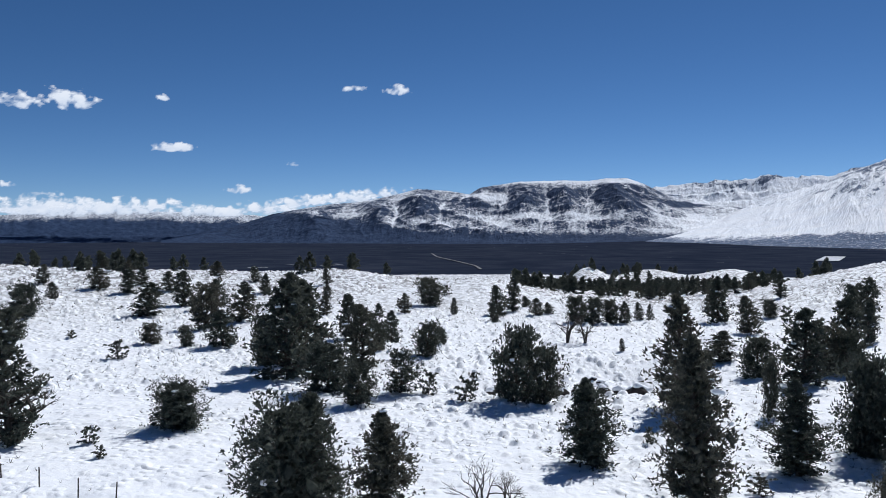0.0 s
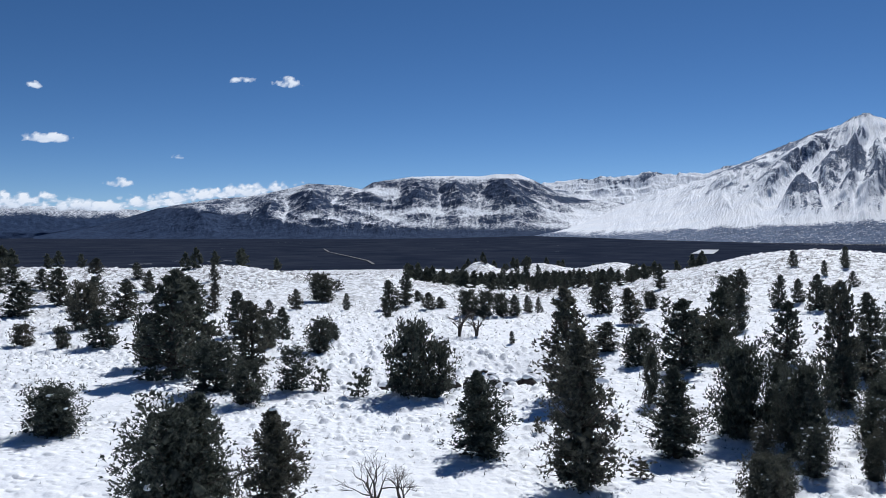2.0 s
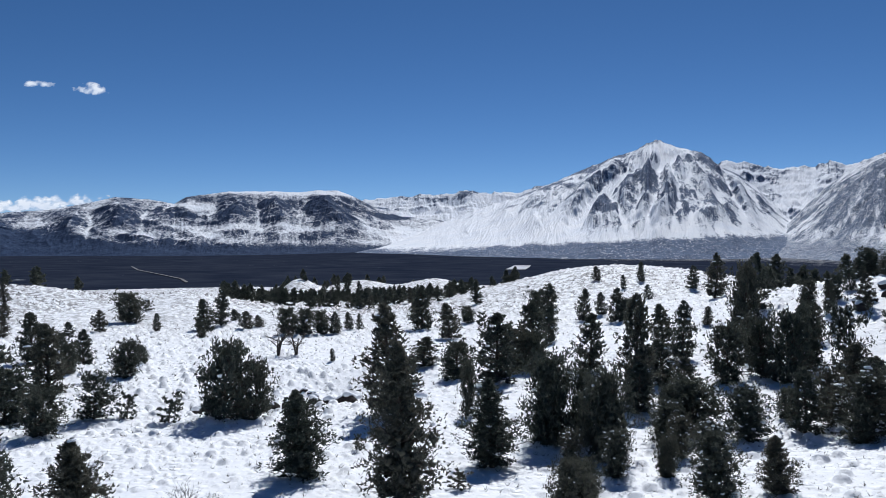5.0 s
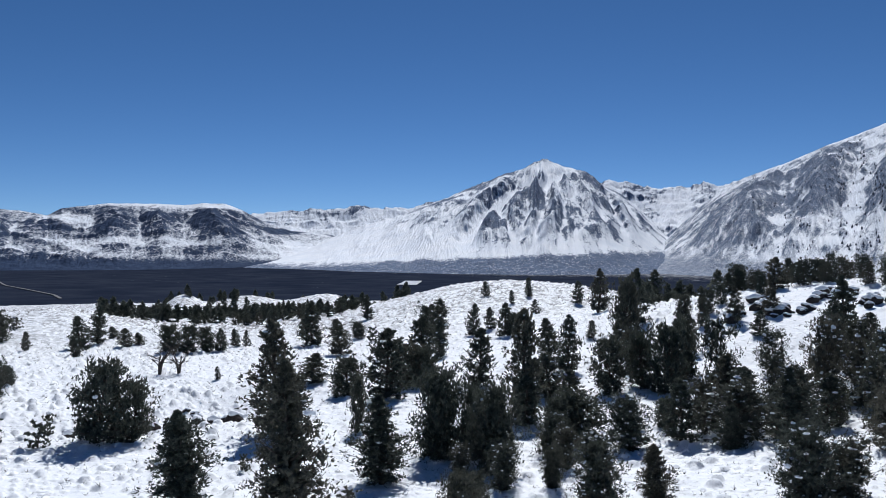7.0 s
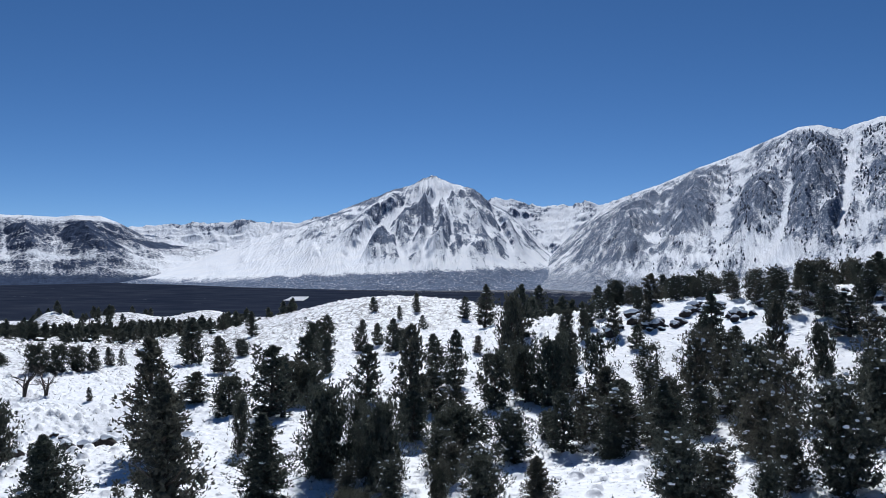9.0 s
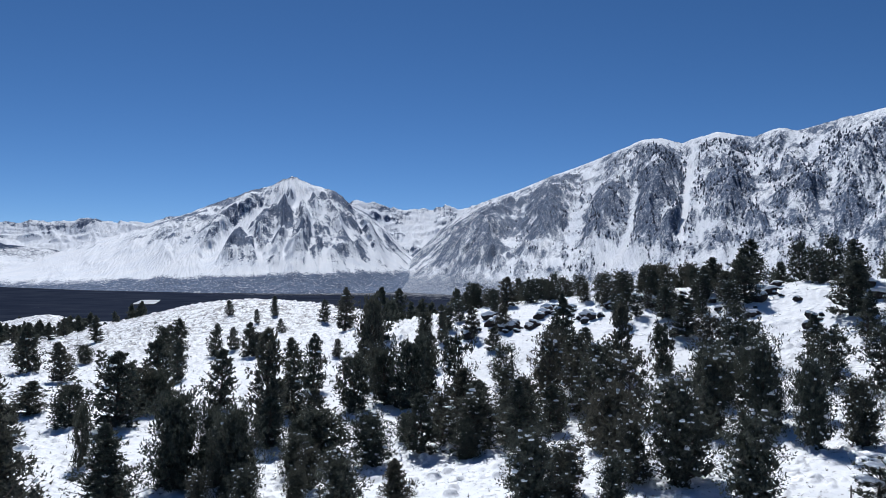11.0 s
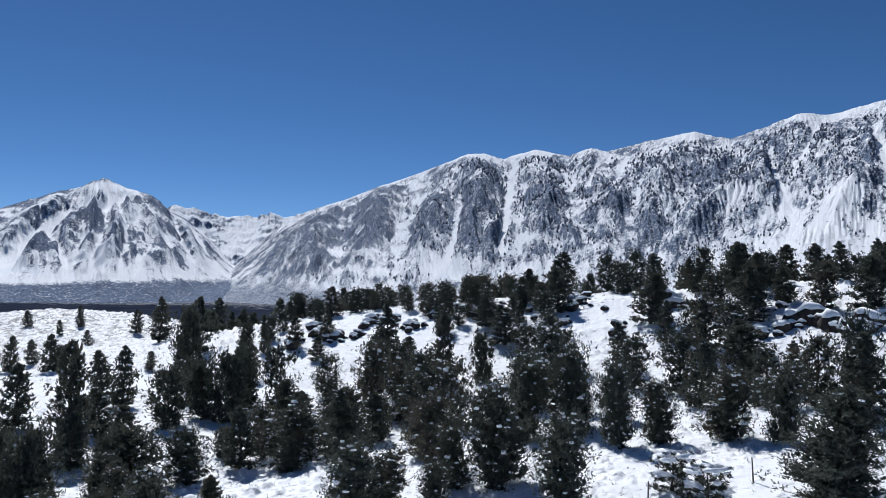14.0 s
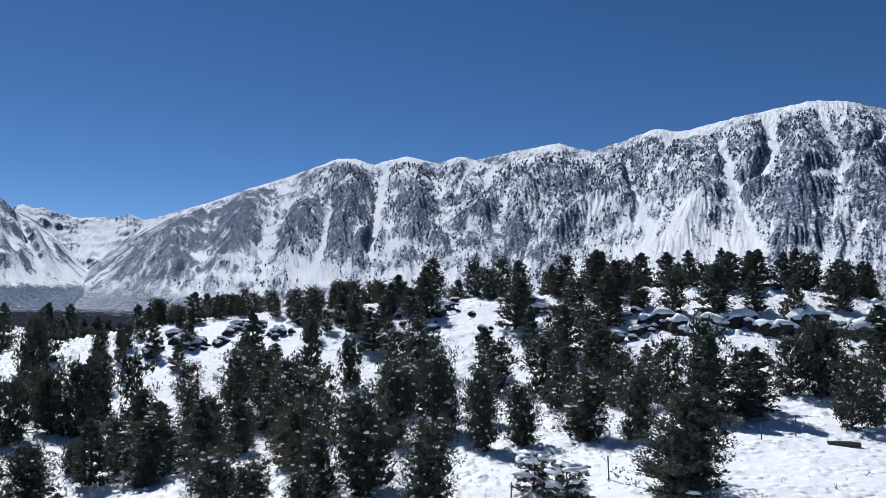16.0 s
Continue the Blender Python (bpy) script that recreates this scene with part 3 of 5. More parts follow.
mountain("pyramid_peak", "high pyramid-shaped peak with snow couloirs and bare ribs", HAZY_GRANITE,
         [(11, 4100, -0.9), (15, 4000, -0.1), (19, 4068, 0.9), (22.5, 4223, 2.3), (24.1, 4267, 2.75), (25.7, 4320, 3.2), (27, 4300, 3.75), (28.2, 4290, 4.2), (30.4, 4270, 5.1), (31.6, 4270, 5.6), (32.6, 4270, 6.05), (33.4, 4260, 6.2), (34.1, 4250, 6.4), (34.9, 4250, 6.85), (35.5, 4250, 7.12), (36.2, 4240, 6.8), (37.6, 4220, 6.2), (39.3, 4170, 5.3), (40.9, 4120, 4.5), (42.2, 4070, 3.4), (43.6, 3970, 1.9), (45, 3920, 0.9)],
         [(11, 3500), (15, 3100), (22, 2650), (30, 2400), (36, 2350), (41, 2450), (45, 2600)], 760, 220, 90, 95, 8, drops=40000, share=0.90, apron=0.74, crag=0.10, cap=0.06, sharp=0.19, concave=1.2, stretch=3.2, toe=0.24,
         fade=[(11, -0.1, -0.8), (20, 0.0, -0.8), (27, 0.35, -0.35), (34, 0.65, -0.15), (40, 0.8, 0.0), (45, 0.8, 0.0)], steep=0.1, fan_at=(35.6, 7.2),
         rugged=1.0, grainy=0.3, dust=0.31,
         spurs=[(2.4, [(35.8, 6.9, 0.1), (37.6, 6.1, 0.8), (38.4, 5.0, 1.1), (38.8, 3.2, 1.1), (39.2, 0.7, 0.4)]), (1.5, [(35.9, 6.2, 0.0), (35.2, 5.2, 0.6), (34.6, 4.2, 0.8), (33.6, 3.0, 0.9), (32.9, 2.1, 0.5), (33.2, 1.1, 0.1)]),
                (1.3, [(34.0, 6.2, 0.1), (32.6, 5.1, 0.6), (31.4, 4.0, 0.8), (30.2, 2.5, 0.7), (28.8, 0.9, 0.2)]), (1.1, [(32.1, 2.9, 0.1), (31.9, 2.3, 0.9), (31.4, 1.5, 0.8), (31.0, 0.7, 0.1)]),
                (1.1, [(37.1, 4.5, 0.1), (36.2, 3.0, 0.7), (35.8, 1.7, 0.8), (35.5, 0.6, 0.2)]), (0.9, [(35.6, 3.3, 0.1), (34.8, 2.2, 0.6), (34.4, 0.9, 0.2)]), (0.9, [(37.9, 3.2, 0.2), (37.4, 1.9, 0.6), (37.2, 0.7, 0.1)]),
                (1.0, [(31.0, 5.0, 0.1), (29.4, 3.6, 0.5), (27.6, 1.8, 0.6), (26.4, 0.7, 0.1)]), (1.0, [(29.0, 4.4, 0.1), (27.4, 2.8, 0.5), (25.4, 1.0, 0.2)]), (1.0, [(27.0, 3.6, 0.1), (25.0, 1.8, 0.4), (23.4, 0.7, 0.1)]),
                (0.9, [(39.3, 4.9, 0.1), (40.6, 3.2, 0.7), (41.7, 1.5, 0.4)]), (0.8, [(40.7, 4.3, 0.1), (42.2, 2.4, 0.7), (43.2, 1.2, 0.2)]), (0.8, [(38.9, 3.4, 0.6), (40.0, 1.9, 0.6), (40.6, 0.9, 0.1)]),
                (0.42, [(36.8, 5.6, -0.5), (35.0, 5.35, -0.7), (33.7, 4.65, -0.8), (32.4, 3.95, -0.8), (31.7, 3.1, -0.8), (30.6, 2.1, -0.7), (29.8, 1.1, -0.5)]), (0.26, [(32.9, 2.3, -0.5), (33.5, 0.8, -0.5)]), (0.2, [(39.8, 4.0, -0.4), (41.0, 1.8, -0.4)]), (0.2, [(41.0, 3.6, -0.4), (42.6, 1.6, -0.4)]), (0.24, [(30.2, 4.3, -0.3), (27.4, 1.5, -0.4)])],
         spots=[(35.7, 6.6, 1.4, 0.5, -0.3), (34.8, 3.6, 1.5, 0.75, 0.9), (33.4, 3.0, 0.8, 0.4, 0.8), (31.9, 1.75, 0.9, 0.5, 2.4), (37.4, 4.75, 0.9, 0.22, 1.6), (31.0, 5.0, 1.6, 0.28, 2.2), (33.2, 6.0, 0.9, 0.22, 1.8), (29.2, 4.0, 1.2, 0.25, 1.4), (36.4, 2.6, 1.1, 0.16, 1.6), (34.3, 2.3, 0.7, 0.22, 1.4), (38.4, 1.7, 0.7, 0.5, 0.9), (40.6, 4.0, 1.5, 1.1, 1.0), (42.0, 2.9, 1.0, 0.6, 0.7),
                (37.1, 5.6, 0.9, 0.4, -2.2), (36.0, 6.2, 1.0, 0.4, -1.0), (37.0, 3.6, 0.9, 0.5, -0.9), (36.2, 1.6, 1.6, 0.6, -0.8), (34.8, 1.3, 1.4, 0.5, -1.0), (20, 1.0, 6, 1.2, -2.6), (26.4, 1.0, 2.6, 0.9, -1.6), (29.6, 1.2, 1.2, 0.5, -1.6), (41.5, 1.1, 2.0, 0.5, -1.2)])
WALL = mountain("steep_crest", "long steep snow-streaked mountain wall with wooded ribs", HAZY_WOODED,
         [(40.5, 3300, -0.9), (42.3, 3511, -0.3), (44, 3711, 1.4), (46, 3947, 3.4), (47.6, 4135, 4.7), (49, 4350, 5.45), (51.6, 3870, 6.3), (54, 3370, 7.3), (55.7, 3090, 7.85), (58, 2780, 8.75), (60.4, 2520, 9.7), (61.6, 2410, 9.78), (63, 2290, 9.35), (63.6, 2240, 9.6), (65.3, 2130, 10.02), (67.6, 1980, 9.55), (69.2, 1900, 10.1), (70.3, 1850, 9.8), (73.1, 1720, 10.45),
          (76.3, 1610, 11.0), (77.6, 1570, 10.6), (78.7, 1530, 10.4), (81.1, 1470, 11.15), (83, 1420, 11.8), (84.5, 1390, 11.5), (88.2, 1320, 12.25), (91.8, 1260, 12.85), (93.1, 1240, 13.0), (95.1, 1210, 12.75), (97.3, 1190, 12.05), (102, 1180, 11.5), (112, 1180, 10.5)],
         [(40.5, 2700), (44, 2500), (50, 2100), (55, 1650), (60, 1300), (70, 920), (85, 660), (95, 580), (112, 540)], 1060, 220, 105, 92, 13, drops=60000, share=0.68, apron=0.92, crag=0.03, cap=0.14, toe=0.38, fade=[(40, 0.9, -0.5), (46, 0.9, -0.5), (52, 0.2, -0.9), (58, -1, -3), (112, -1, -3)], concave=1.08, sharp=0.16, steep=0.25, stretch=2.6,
         rugged=0.55, grainy=0.34, dust=0.3,
         spurs=[(2.0, [(84.5, 11.2, 0.2), (84.8, 7.8, 0.9), (86.2, 6.8, 1.0), (84.4, 3.4, 0.4)]), (1.6, [(89.2, 12.0, 0.2), (89.5, 10.0, 0.8), (89.1, 7.7, 0.7)]), (2.2, [(91.7, 12.6, 0.2), (92.7, 8.6, 1.0), (91.7, 4.4, 0.5)]), (1.9, [(82.2, 10.9, 0.2), (80.4, 7.1, 1.1), (76.8, 5.0, 1.0), (75.0, 3.2, 0.4)]), (2.0, [(96.8, 12.0, 0.3), (96.4, 8.6, 0.9), (98.0, 4.6, 0.5)]),
                (2.1, [(61.0, 9.6, 0.2), (61.4, 6.8, 1.0), (60.6, 3.0, 0.4)]), (1.6, [(65.5, 9.8, 0.1), (66.3, 6.0, 0.8), (65.5, 3.0, 0.3)]), (1.8, [(69.1, 9.5, 0.1), (70.8, 6.0, 0.9), (70.0, 3.0, 0.3)]), (2.0, [(75.4, 10.4, 0.2), (74.0, 7.2, 1.0), (72.6, 3.8, 0.4)]), (1.6, [(59.0, 8.6, 0.1), (57.8, 4.0, 0.9), (57.0, 1.8, 0.3)]),
                (1.7, [(55.5, 7.4, 0.1), (54.0, 5.4, 0.9), (53.2, 2.8, 0.5), (52.6, 1.2, 0.1)]), (1.5, [(51.5, 5.6, 0.1), (49.2, 2.8, 0.8), (47.0, 0.8, 0.2)]), (1.3, [(63.0, 5.2, 0.1), (62.2, 3.4, 0.8), (61.8, 1.8, 0.2)]), (1.4, [(78.6, 9.8, 0.1), (77.6, 7.6, 0.7), (78.4, 5.9, 0.2)]), (1.2, [(67.6, 5.2, 0.1), (68.0, 3.6, 0.7), (67.4, 2.0, 0.2)]), (1.2, [(87.2, 11.2, 0.1), (87.0, 8.8, 0.7), (87.4, 7.2, 0.1)]),
                (0.34, [(81.0, 9.6, -0.6), (81.8, 6.7, -0.8), (82.8, 4.8, -0.9), (81.8, 3.0, -0.9)]), (0.34, [(87.4, 10.6, -0.5), (87.8, 8.9, -0.8), (88.2, 7.3, -0.9), (88.9, 5.5, -1.0), (89.4, 3.2, -1.0)]), (0.36, [(90.4, 12.6, -0.8), (90.6, 9.9, -0.9), (89.9, 8.5, -0.9), (88.3, 7.2, -0.9)]), (0.3, [(97.4, 10.6, -0.7), (95.0, 8.5, -0.7), (93.0, 7.7, -0.4)]),
                (0.24, [(63.9, 9.3, -0.7), (63.3, 5.4, -0.7), (62.8, 2.8, -0.7)]), (0.22, [(69.9, 9.6, -0.5), (69.0, 7.4, -0.4)]), (0.22, [(71.8, 9.6, -0.4), (70.6, 7.0, -0.4)]), (0.24, [(84.0, 11.2, -0.5), (83.2, 9.0, -0.5)]), (0.22, [(93.6, 12.6, -0.4), (94.4, 10.2, -0.5)]), (0.22, [(60.0, 6.6, -0.4), (59.2, 2.4, -0.6)])],
         spots=[(85, 1.2, 22, 0.9, -1.2), (77.8, 7.3, 1.6, 0.9, 1.3), (73.4, 4.0, 1.2, 1.0, 1.0), (60.6, 6.2, 1.6, 1.8, 0.9), (57.5, 4.6, 1.2, 1.2, 0.7), (85.8, 5.6, 0.9, 0.9, -2.8), (84.0, 3.6, 1.4, 1.0, -2.8), (78.4, 5.4, 1.1, 0.6, -2.2), (80.5, 3.6, 1.0, 0.9, -1.6), (88.4, 3.3, 1.9, 1.1, -3.2), (85.2, 4.9, 0.9, 1.3, -2.4), (78.8, 6.0, 1.4, 0.5, -2.6), (59.2, 1.5, 1.5, 0.8, -3.2), (54, 2.0, 2.5, 0.9, -0.6),
                (61.5, 9.7, 1.2, 0.35, -3.0), (66, 9.9, 2.0, 0.35, -3.0), (76, 10.9, 2.0, 0.35, -3.0), (93.5, 12.8, 2.4, 0.45, -3.0), (83.5, 11.6, 1.8, 0.4, -3.0), (55, 7.5, 1.5, 0.3, -2.0), (70, 9.6, 2.0, 0.5, 0.9), (66, 6.5, 3.0, 1.6, 0.6), (93, 4.2, 1.6, 1.2, 0.8), (47, 1.5, 2.5, 1.6, 0.9), (52, 4.0, 4.5, 2.4, 0.9), (58, 3.5, 4, 2.0, 0.5)])


# ---- small conifers all over the steep wall, past counting ----
def wall_woods():
    rng = np.random.RandomState(21)
    x, y, z, a, e, snow, trace = WALL
    n = 17000
    i, j = rng.randint(24, x.shape[0] - 8, n), rng.randint(2, x.shape[1] - 2, n)
    az, el = a[i, j], e[i, j]
    stand = fbm(az * 1.1, el * 1.1, 15, 4, 0.6)
    keep = (snow[i, j] + 0.25 * (rng.rand(n) - 0.5) < 0.72) & (trace[i, j] > -0.06) & (stand + 0.35 * (rng.rand(n) - 0.5) > 0.45 - 0.05 * smooth(66, 84, az)) & (az + 14 * rng.rand(n) > 62) & (el > 0.4)
    i, j = i[keep], j[keep]
    p = np.stack([x[i, j], y[i, j], z[i, j]], 1) + np.append(rng.uniform(-2, 2, (len(i), 2)), np.zeros((len(i), 1)), 1)
    h = rng.uniform(0.6, 1.35, len(i)) * np.clip(0.0033 * np.hypot(p[:, 0], p[:, 1]), 2.2, 7.0)
    k = 6
    ring = 2 * math.pi * np.arange(k) / k
    unit = np.concatenate([np.stack([np.cos(ring), np.sin(ring), 0 * ring - 0.05], 1) * (0.30, 0.30, 1), np.stack([np.cos(ring + 0.5), np.sin(ring + 0.5), 0 * ring + 0.42], 1) * (0.23, 0.23, 1), [[0, 0, 1.0]]])
    tri = [(q, (q + 1) % k, k + q) for q in range(k)] + [((q + 1) % k, k + (q + 1) % k, k + q) for q in range(k)] + [(k + q, k + (q + 1) % k, 2 * k) for q in range(k)]
    verts = p[:, None] + unit[None] * h[:, None, None] * (rng.uniform(0.75, 1.25, (len(i), 2 * k + 1, 1)) * (1, 1, 0) + (0, 0, 1))
    faces = np.array(tri)[None] + (2 * k + 1) * np.arange(len(i))[:, None, None]
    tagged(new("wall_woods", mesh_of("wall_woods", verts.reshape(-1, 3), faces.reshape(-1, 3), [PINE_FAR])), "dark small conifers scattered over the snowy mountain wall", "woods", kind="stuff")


wall_woods()


# ---- trees ----
def tube(path, radii, sides):
    """Vertices and quads of a tapered tube along a path."""
    path, verts, faces = np.asarray(path, float), [], []
    for i, (p, r) in enumerate(zip(path, radii)):
        t = path[min(i + 1, len(path) - 1)] - path[max(i - 1, 0)]
        t = t / (np.linalg.norm(t) + 1e-9)
        a = np.cross(t, (0.31, 0.95, 0.11))
        a /= np.linalg.norm(a)
        b = np.cross(t, a)
        for k in range(sides):
            q = 2 * math.pi * k / sides
            verts.append(p + r * (math.cos(q) * a + math.sin(q) * b))
    for i in range(len(path) - 1):
        for k in range(sides):
            j = (k + 1) % sides
            faces.append((i * sides + k, i * sides + j, (i + 1) * sides + j, (i + 1) * sides + k))
    return verts, faces


def merge(chunks):
    verts, faces, base = [], [], 0
    for v, f in chunks:
        verts.extend(v)
        faces.extend([tuple(i + base for i in q) for q in f])
        base += len(v)
    return np.array(verts), np.array(faces)


def tufts(points, outward, size, blades, width, rng):
    """Bundles of needles: thin blades that spread from each point."""
    n = len(points)
    c = np.repeat(points, blades, 0)
    o = np.repeat(outward, blades, 0)
    d = rng.normal(size=(n * blades, 3)) * 0.75 + o
    d /= np.linalg.norm(d, axis=1)[:, None]
    side = np.cross(d, rng.normal(size=d.shape))
    side /= np.linalg.norm(side, axis=1)[:, None] + 1e-9
    ln = np.repeat(size, blades)[:, None] * rng.uniform(0.6, 1.25, (n * blades, 1))
    w = ln * width
    a = c - d * ln * 0.3
    v = np.stack([a - side * w, a + side * w, c + d * ln], 1).reshape(-1, 3)
    return v, np.arange(n * blades * 3).reshape(-1, 3)


def lump(p, rx, rz, rng):
    """A small uneven clump of snow draped over a limb: a crumpled dome, longer one way, with a drooping edge."""
    v, k = [p + (0, 0, rz * rng.uniform(0.7, 1.2))], 8
    turn, long = rng.uniform(0, 3.14), rng.uniform(1.1, 2.0)
    dent = rng.uniform(0.55, 1.3, k)
    for q, wide in ((0.65, 0.62), (1.25, 1.0), (1.9, 0.85)):
        for j in range(k):
            a = 2 * math.pi * j / k + 0.3 * q
            r = rx * wide * dent[j] * rng.uniform(0.8, 1.2)
            e, f = r * long * math.cos(a), r * math.sin(a)
            v.append(p + (e * math.cos(turn) - f * math.sin(turn), e * math.sin(turn) + f * math.cos(turn), rz * math.cos(q) * rng.uniform(0.6, 1.3)))
    f = [(0, 1 + j, 1 + (j + 1) % k, 1 + (j + 1) % k) for j in range(k)]
    for i in (0, 1):
        o = 1 + i * k
        f += [(o + j, o + k + j, o + k + (j + 1) % k, o + (j + 1) % k) for j in range(k)]
    return v, f


OCTA = np.array([(1, 0, 0), (0, 1, 0), (-1, 0, 0), (0, -1, 0), (0, 0, 1), (0, 0, -1)], float)
OCTA_FACES = np.array([(0, 1, 4), (1, 2, 4), (2, 3, 4), (3, 0, 4), (1, 0, 5), (2, 1, 5), (3, 2, 5), (0, 3, 5)])


def cores(centres, radii, rng):
    """The dense inside of each clump of needles, small and crumpled."""
    n = len(centres)
    v = OCTA[None] * radii[:, None, None] * rng.uniform(0.5, 1.2, (n, 6, 1)) + rng.normal(size=(n, 6, 3)) * radii[:, None, None] * 0.2 + centres[:, None]
    return v.reshape(-1, 3), (OCTA_FACES[None] + 6 * np.arange(n)[:, None, None]).reshape(-1, 3)


def conifer_parts(seed, height, radius, limbs, clumps, per_clump, blades, shape, bare=0.06, snow=0, tuft=0.2, width=0.2, fill=1.0, heap=1.0):
    """Meshes of one pine: trunk with limbs, crown of needle tufts in clumps along the limbs, and perhaps pillows of snow."""
    rng = np.random.RandomState(seed)
    lean = rng.normal(size=2) * 0.035 * height
    hs = np.linspace(0, 1, 7)
    axis = np.stack([lean[0] * hs ** 2 + 0.06 * radius * np.sin(5 * hs + seed), lean[1] * hs ** 2 + 0.06 * radius * np.cos(4 * hs), hs * height * 0.93 - 0.15], 1)
    chunks = [tube(axis, 0.024 * height * (1 - 0.93 * hs) ** 0.9 + 0.01, 7)]
    pts, out, size, pillows = [], [], [], []
    deep, deep_size = [], []
    lobes = rng.uniform(0.66, 1.12, (5, 7))
    tiers, drift = rng.randint(6, 10), rng.uniform(-4, 4)
    top = rng.uniform(0.25, 0.5)
    for i in range(limbs):
        h = ((i + rng.uniform(0, 1)) / limbs) ** 1.12
        if shape != "round":                     # limbs gather in uneven tiers
            h = np.clip(h + 0.55 / tiers * math.sin(2 * math.pi * h * tiers + drift * h) / math.pi, 0, 1)
        h = bare + (1 - bare) * h
        a = 2.399963 * i + rng.uniform(-0.6, 0.6)
        lobe = lobes[min(4, int(h * 5)), int((a % (2 * math.pi)) / (2 * math.pi) * 7) % 7] * rng.uniform(0.75, 1.1)
        low = min(1, 0.62 + 1.9 * (h - bare))
        if shape == "cone":
            prof = (1 - h) ** 0.68 * low
        elif shape == "round":
            prof = (1 - (max(0, h - top) / (1 - top)) ** 2.0) ** 0.6 * min(1, 0.75 + 1.5 * (h - bare)) * 0.95
        else:
            prof = (1 - h ** 1.25) ** 0.85 * min(1, 0.6 + 1.5 * (h - bare))
        ln = max(0.10, radius * prof * lobe)
        rise = rng.uniform(-0.2, 0.6) + 0.8 * h
        base = np.array([np.interp(h * 0.96, hs, axis[:, k]) for k in range(3)])
        d = np.array([math.cos(a), math.sin(a), rise])
        d /= math.hypot(d[0], d[1]) ** 0.75 * np.linalg.norm(d) ** 0.25
        tip = base + d * ln
        mid = base + d * ln * 0.5 + (0, 0, -0.09 * ln)
        chunks.append(tube([base, mid, tip] if clumps > 2 else [base, tip], [0.010 * height * (1 - 0.85 * h), 0.006 * height * (1 - 0.85 * h), 0.006], 3))
        for c in range(clumps):
            k = (1.0, 0.62, 0.3)[c % 3] + rng.uniform(-0.12, 0.06)
            rad = (0.14 + 0.19 * min(ln, 2.2)) * rng.uniform(0.8, 1.25) * (1 - 0.2 * h) * radius / 2.4 * fill
            mid_c = base + (tip - base) * k * (1 - 0.35 * rad / (ln + rad)) + rng.normal(size=3) * np.array([0.09, 0.09, 0.05]) * ln
            q = rng.normal(size=(per_clump, 3))
            q /= np.linalg.norm(q, axis=1)[:, None]
            pts.append(mid_c + q * rad * rng.uniform(0.4, 1.05, (per_clump, 1)) * (1.05, 1.05, 0.9))
            o = q * 0.75 + d * 0.4 + (0, 0, 0.45)
            out.append(o / np.linalg.norm(o, axis=1)[:, None])
            size.append(tuft * rng.uniform(0.65, 1.3, per_clump))
            if c % 3:
                deep.append(mid_c)
                deep_size.append(rad * 0.6)
        if rng.uniform() < snow * 54 / limbs:
            rx = heap * rng.uniform(0.05, 0.12) * rng.uniform(0.6, 2.0)
            pillows.append(lump(base + (tip - base) * rng.uniform(0.6, 1.0) + (0, 0, 0.10), rx, rx * rng.uniform(0.6, 0.95), rng))
    tv, tf = merge(chunks)
    cv, cf = tufts(np.concatenate(pts), np.concatenate(out), np.concatenate(size), blades, width, rng)
    dv, df = cores(np.array(deep), np.array(deep_size), rng)
    sv = merge(pillows) if pillows else None
    return (tv, tf), (np.concatenate([cv, dv]), np.concatenate([cf, df + len(cv)])), sv


def conifer(name, label, seed, height, radius, limbs, clumps, per_clump, blades, shape, **more):
    trunk, crown, snow = conifer_parts(seed, height, radius, limbs, clumps, per_clump, blades, shape, **more)
    root = new(name)
    root.empty_display_size = 0.3
    tagged(root, label, "tree", "pines on the snowy upland")
    child("trunk", mesh_of("trunk", *trunk, [BARK], True), root, "grey-brown bark")
    child("crown", mesh_of("crown", *crown, [NEEDLES]), root, "dark green needles")
    if snow is not None:
        child("snow", mesh_of("snow", *snow, [SNOW], True), root, "pillows of snow on the limbs")["kind"] = "stuff"
    return root, float(np.percentile(crown[0][:, 2], 99.8)), float(np.percentile(np.hypot(crown[0][:, 0], crown[0][:, 1]), 97.5))


KINDS = {}
for key, name, label, count, args, shape, more in (
        ("full", "pinyon_pine", "broad dark green pinyon pine standing in snow", 5, (4.6, 2.5, 84), "round", dict(bare=0.02, snow=0.09)),
        ("cone", "pinyon_pine", "dark green cone-shaped pinyon pine standing in snow", 5, (6.0, 2.3, 60), "cone", dict(bare=0.02, snow=0.12)),
        ("tall", "pine", "tall ragged dark pine with uneven limbs in snow", 5, (8.0, 2.5, 70), "ragged", dict(bare=0.04, snow=0.2)),
        ("snowy", "pinyon_pine", "dark pinyon pine with snow pillows on its limbs", 5, (5.2, 2.6, 60), "round", dict(bare=0.03, snow=1.3))):
    KINDS[key] = [conifer(name, label, 100 + 17 * i + len(key), args[0], args[1], int(args[2] * 2.6), 3, 13, 3, shape, tuft=0.14, width=0.30, fill=0.78, **more) for i in range(count)]
    KINDS[key + "_lite"] = [conifer(name, label, 300 + 17 * i + len(key), args[0], args[1], int(args[2] * 1.7), 2, 10, 3, shape, tuft=0.19, width=0.34, fill=0.85, **more) for i in range(count)]
KINDS["bush"] = [conifer("juniper_bush", "low dark green juniper bush in snow", 500 + 7 * i, 2.0, 1.0, 26, 2, 12, 3, "round", bare=0.02, snow=0.03, tuft=0.15, width=0.34) for i in range(3)]
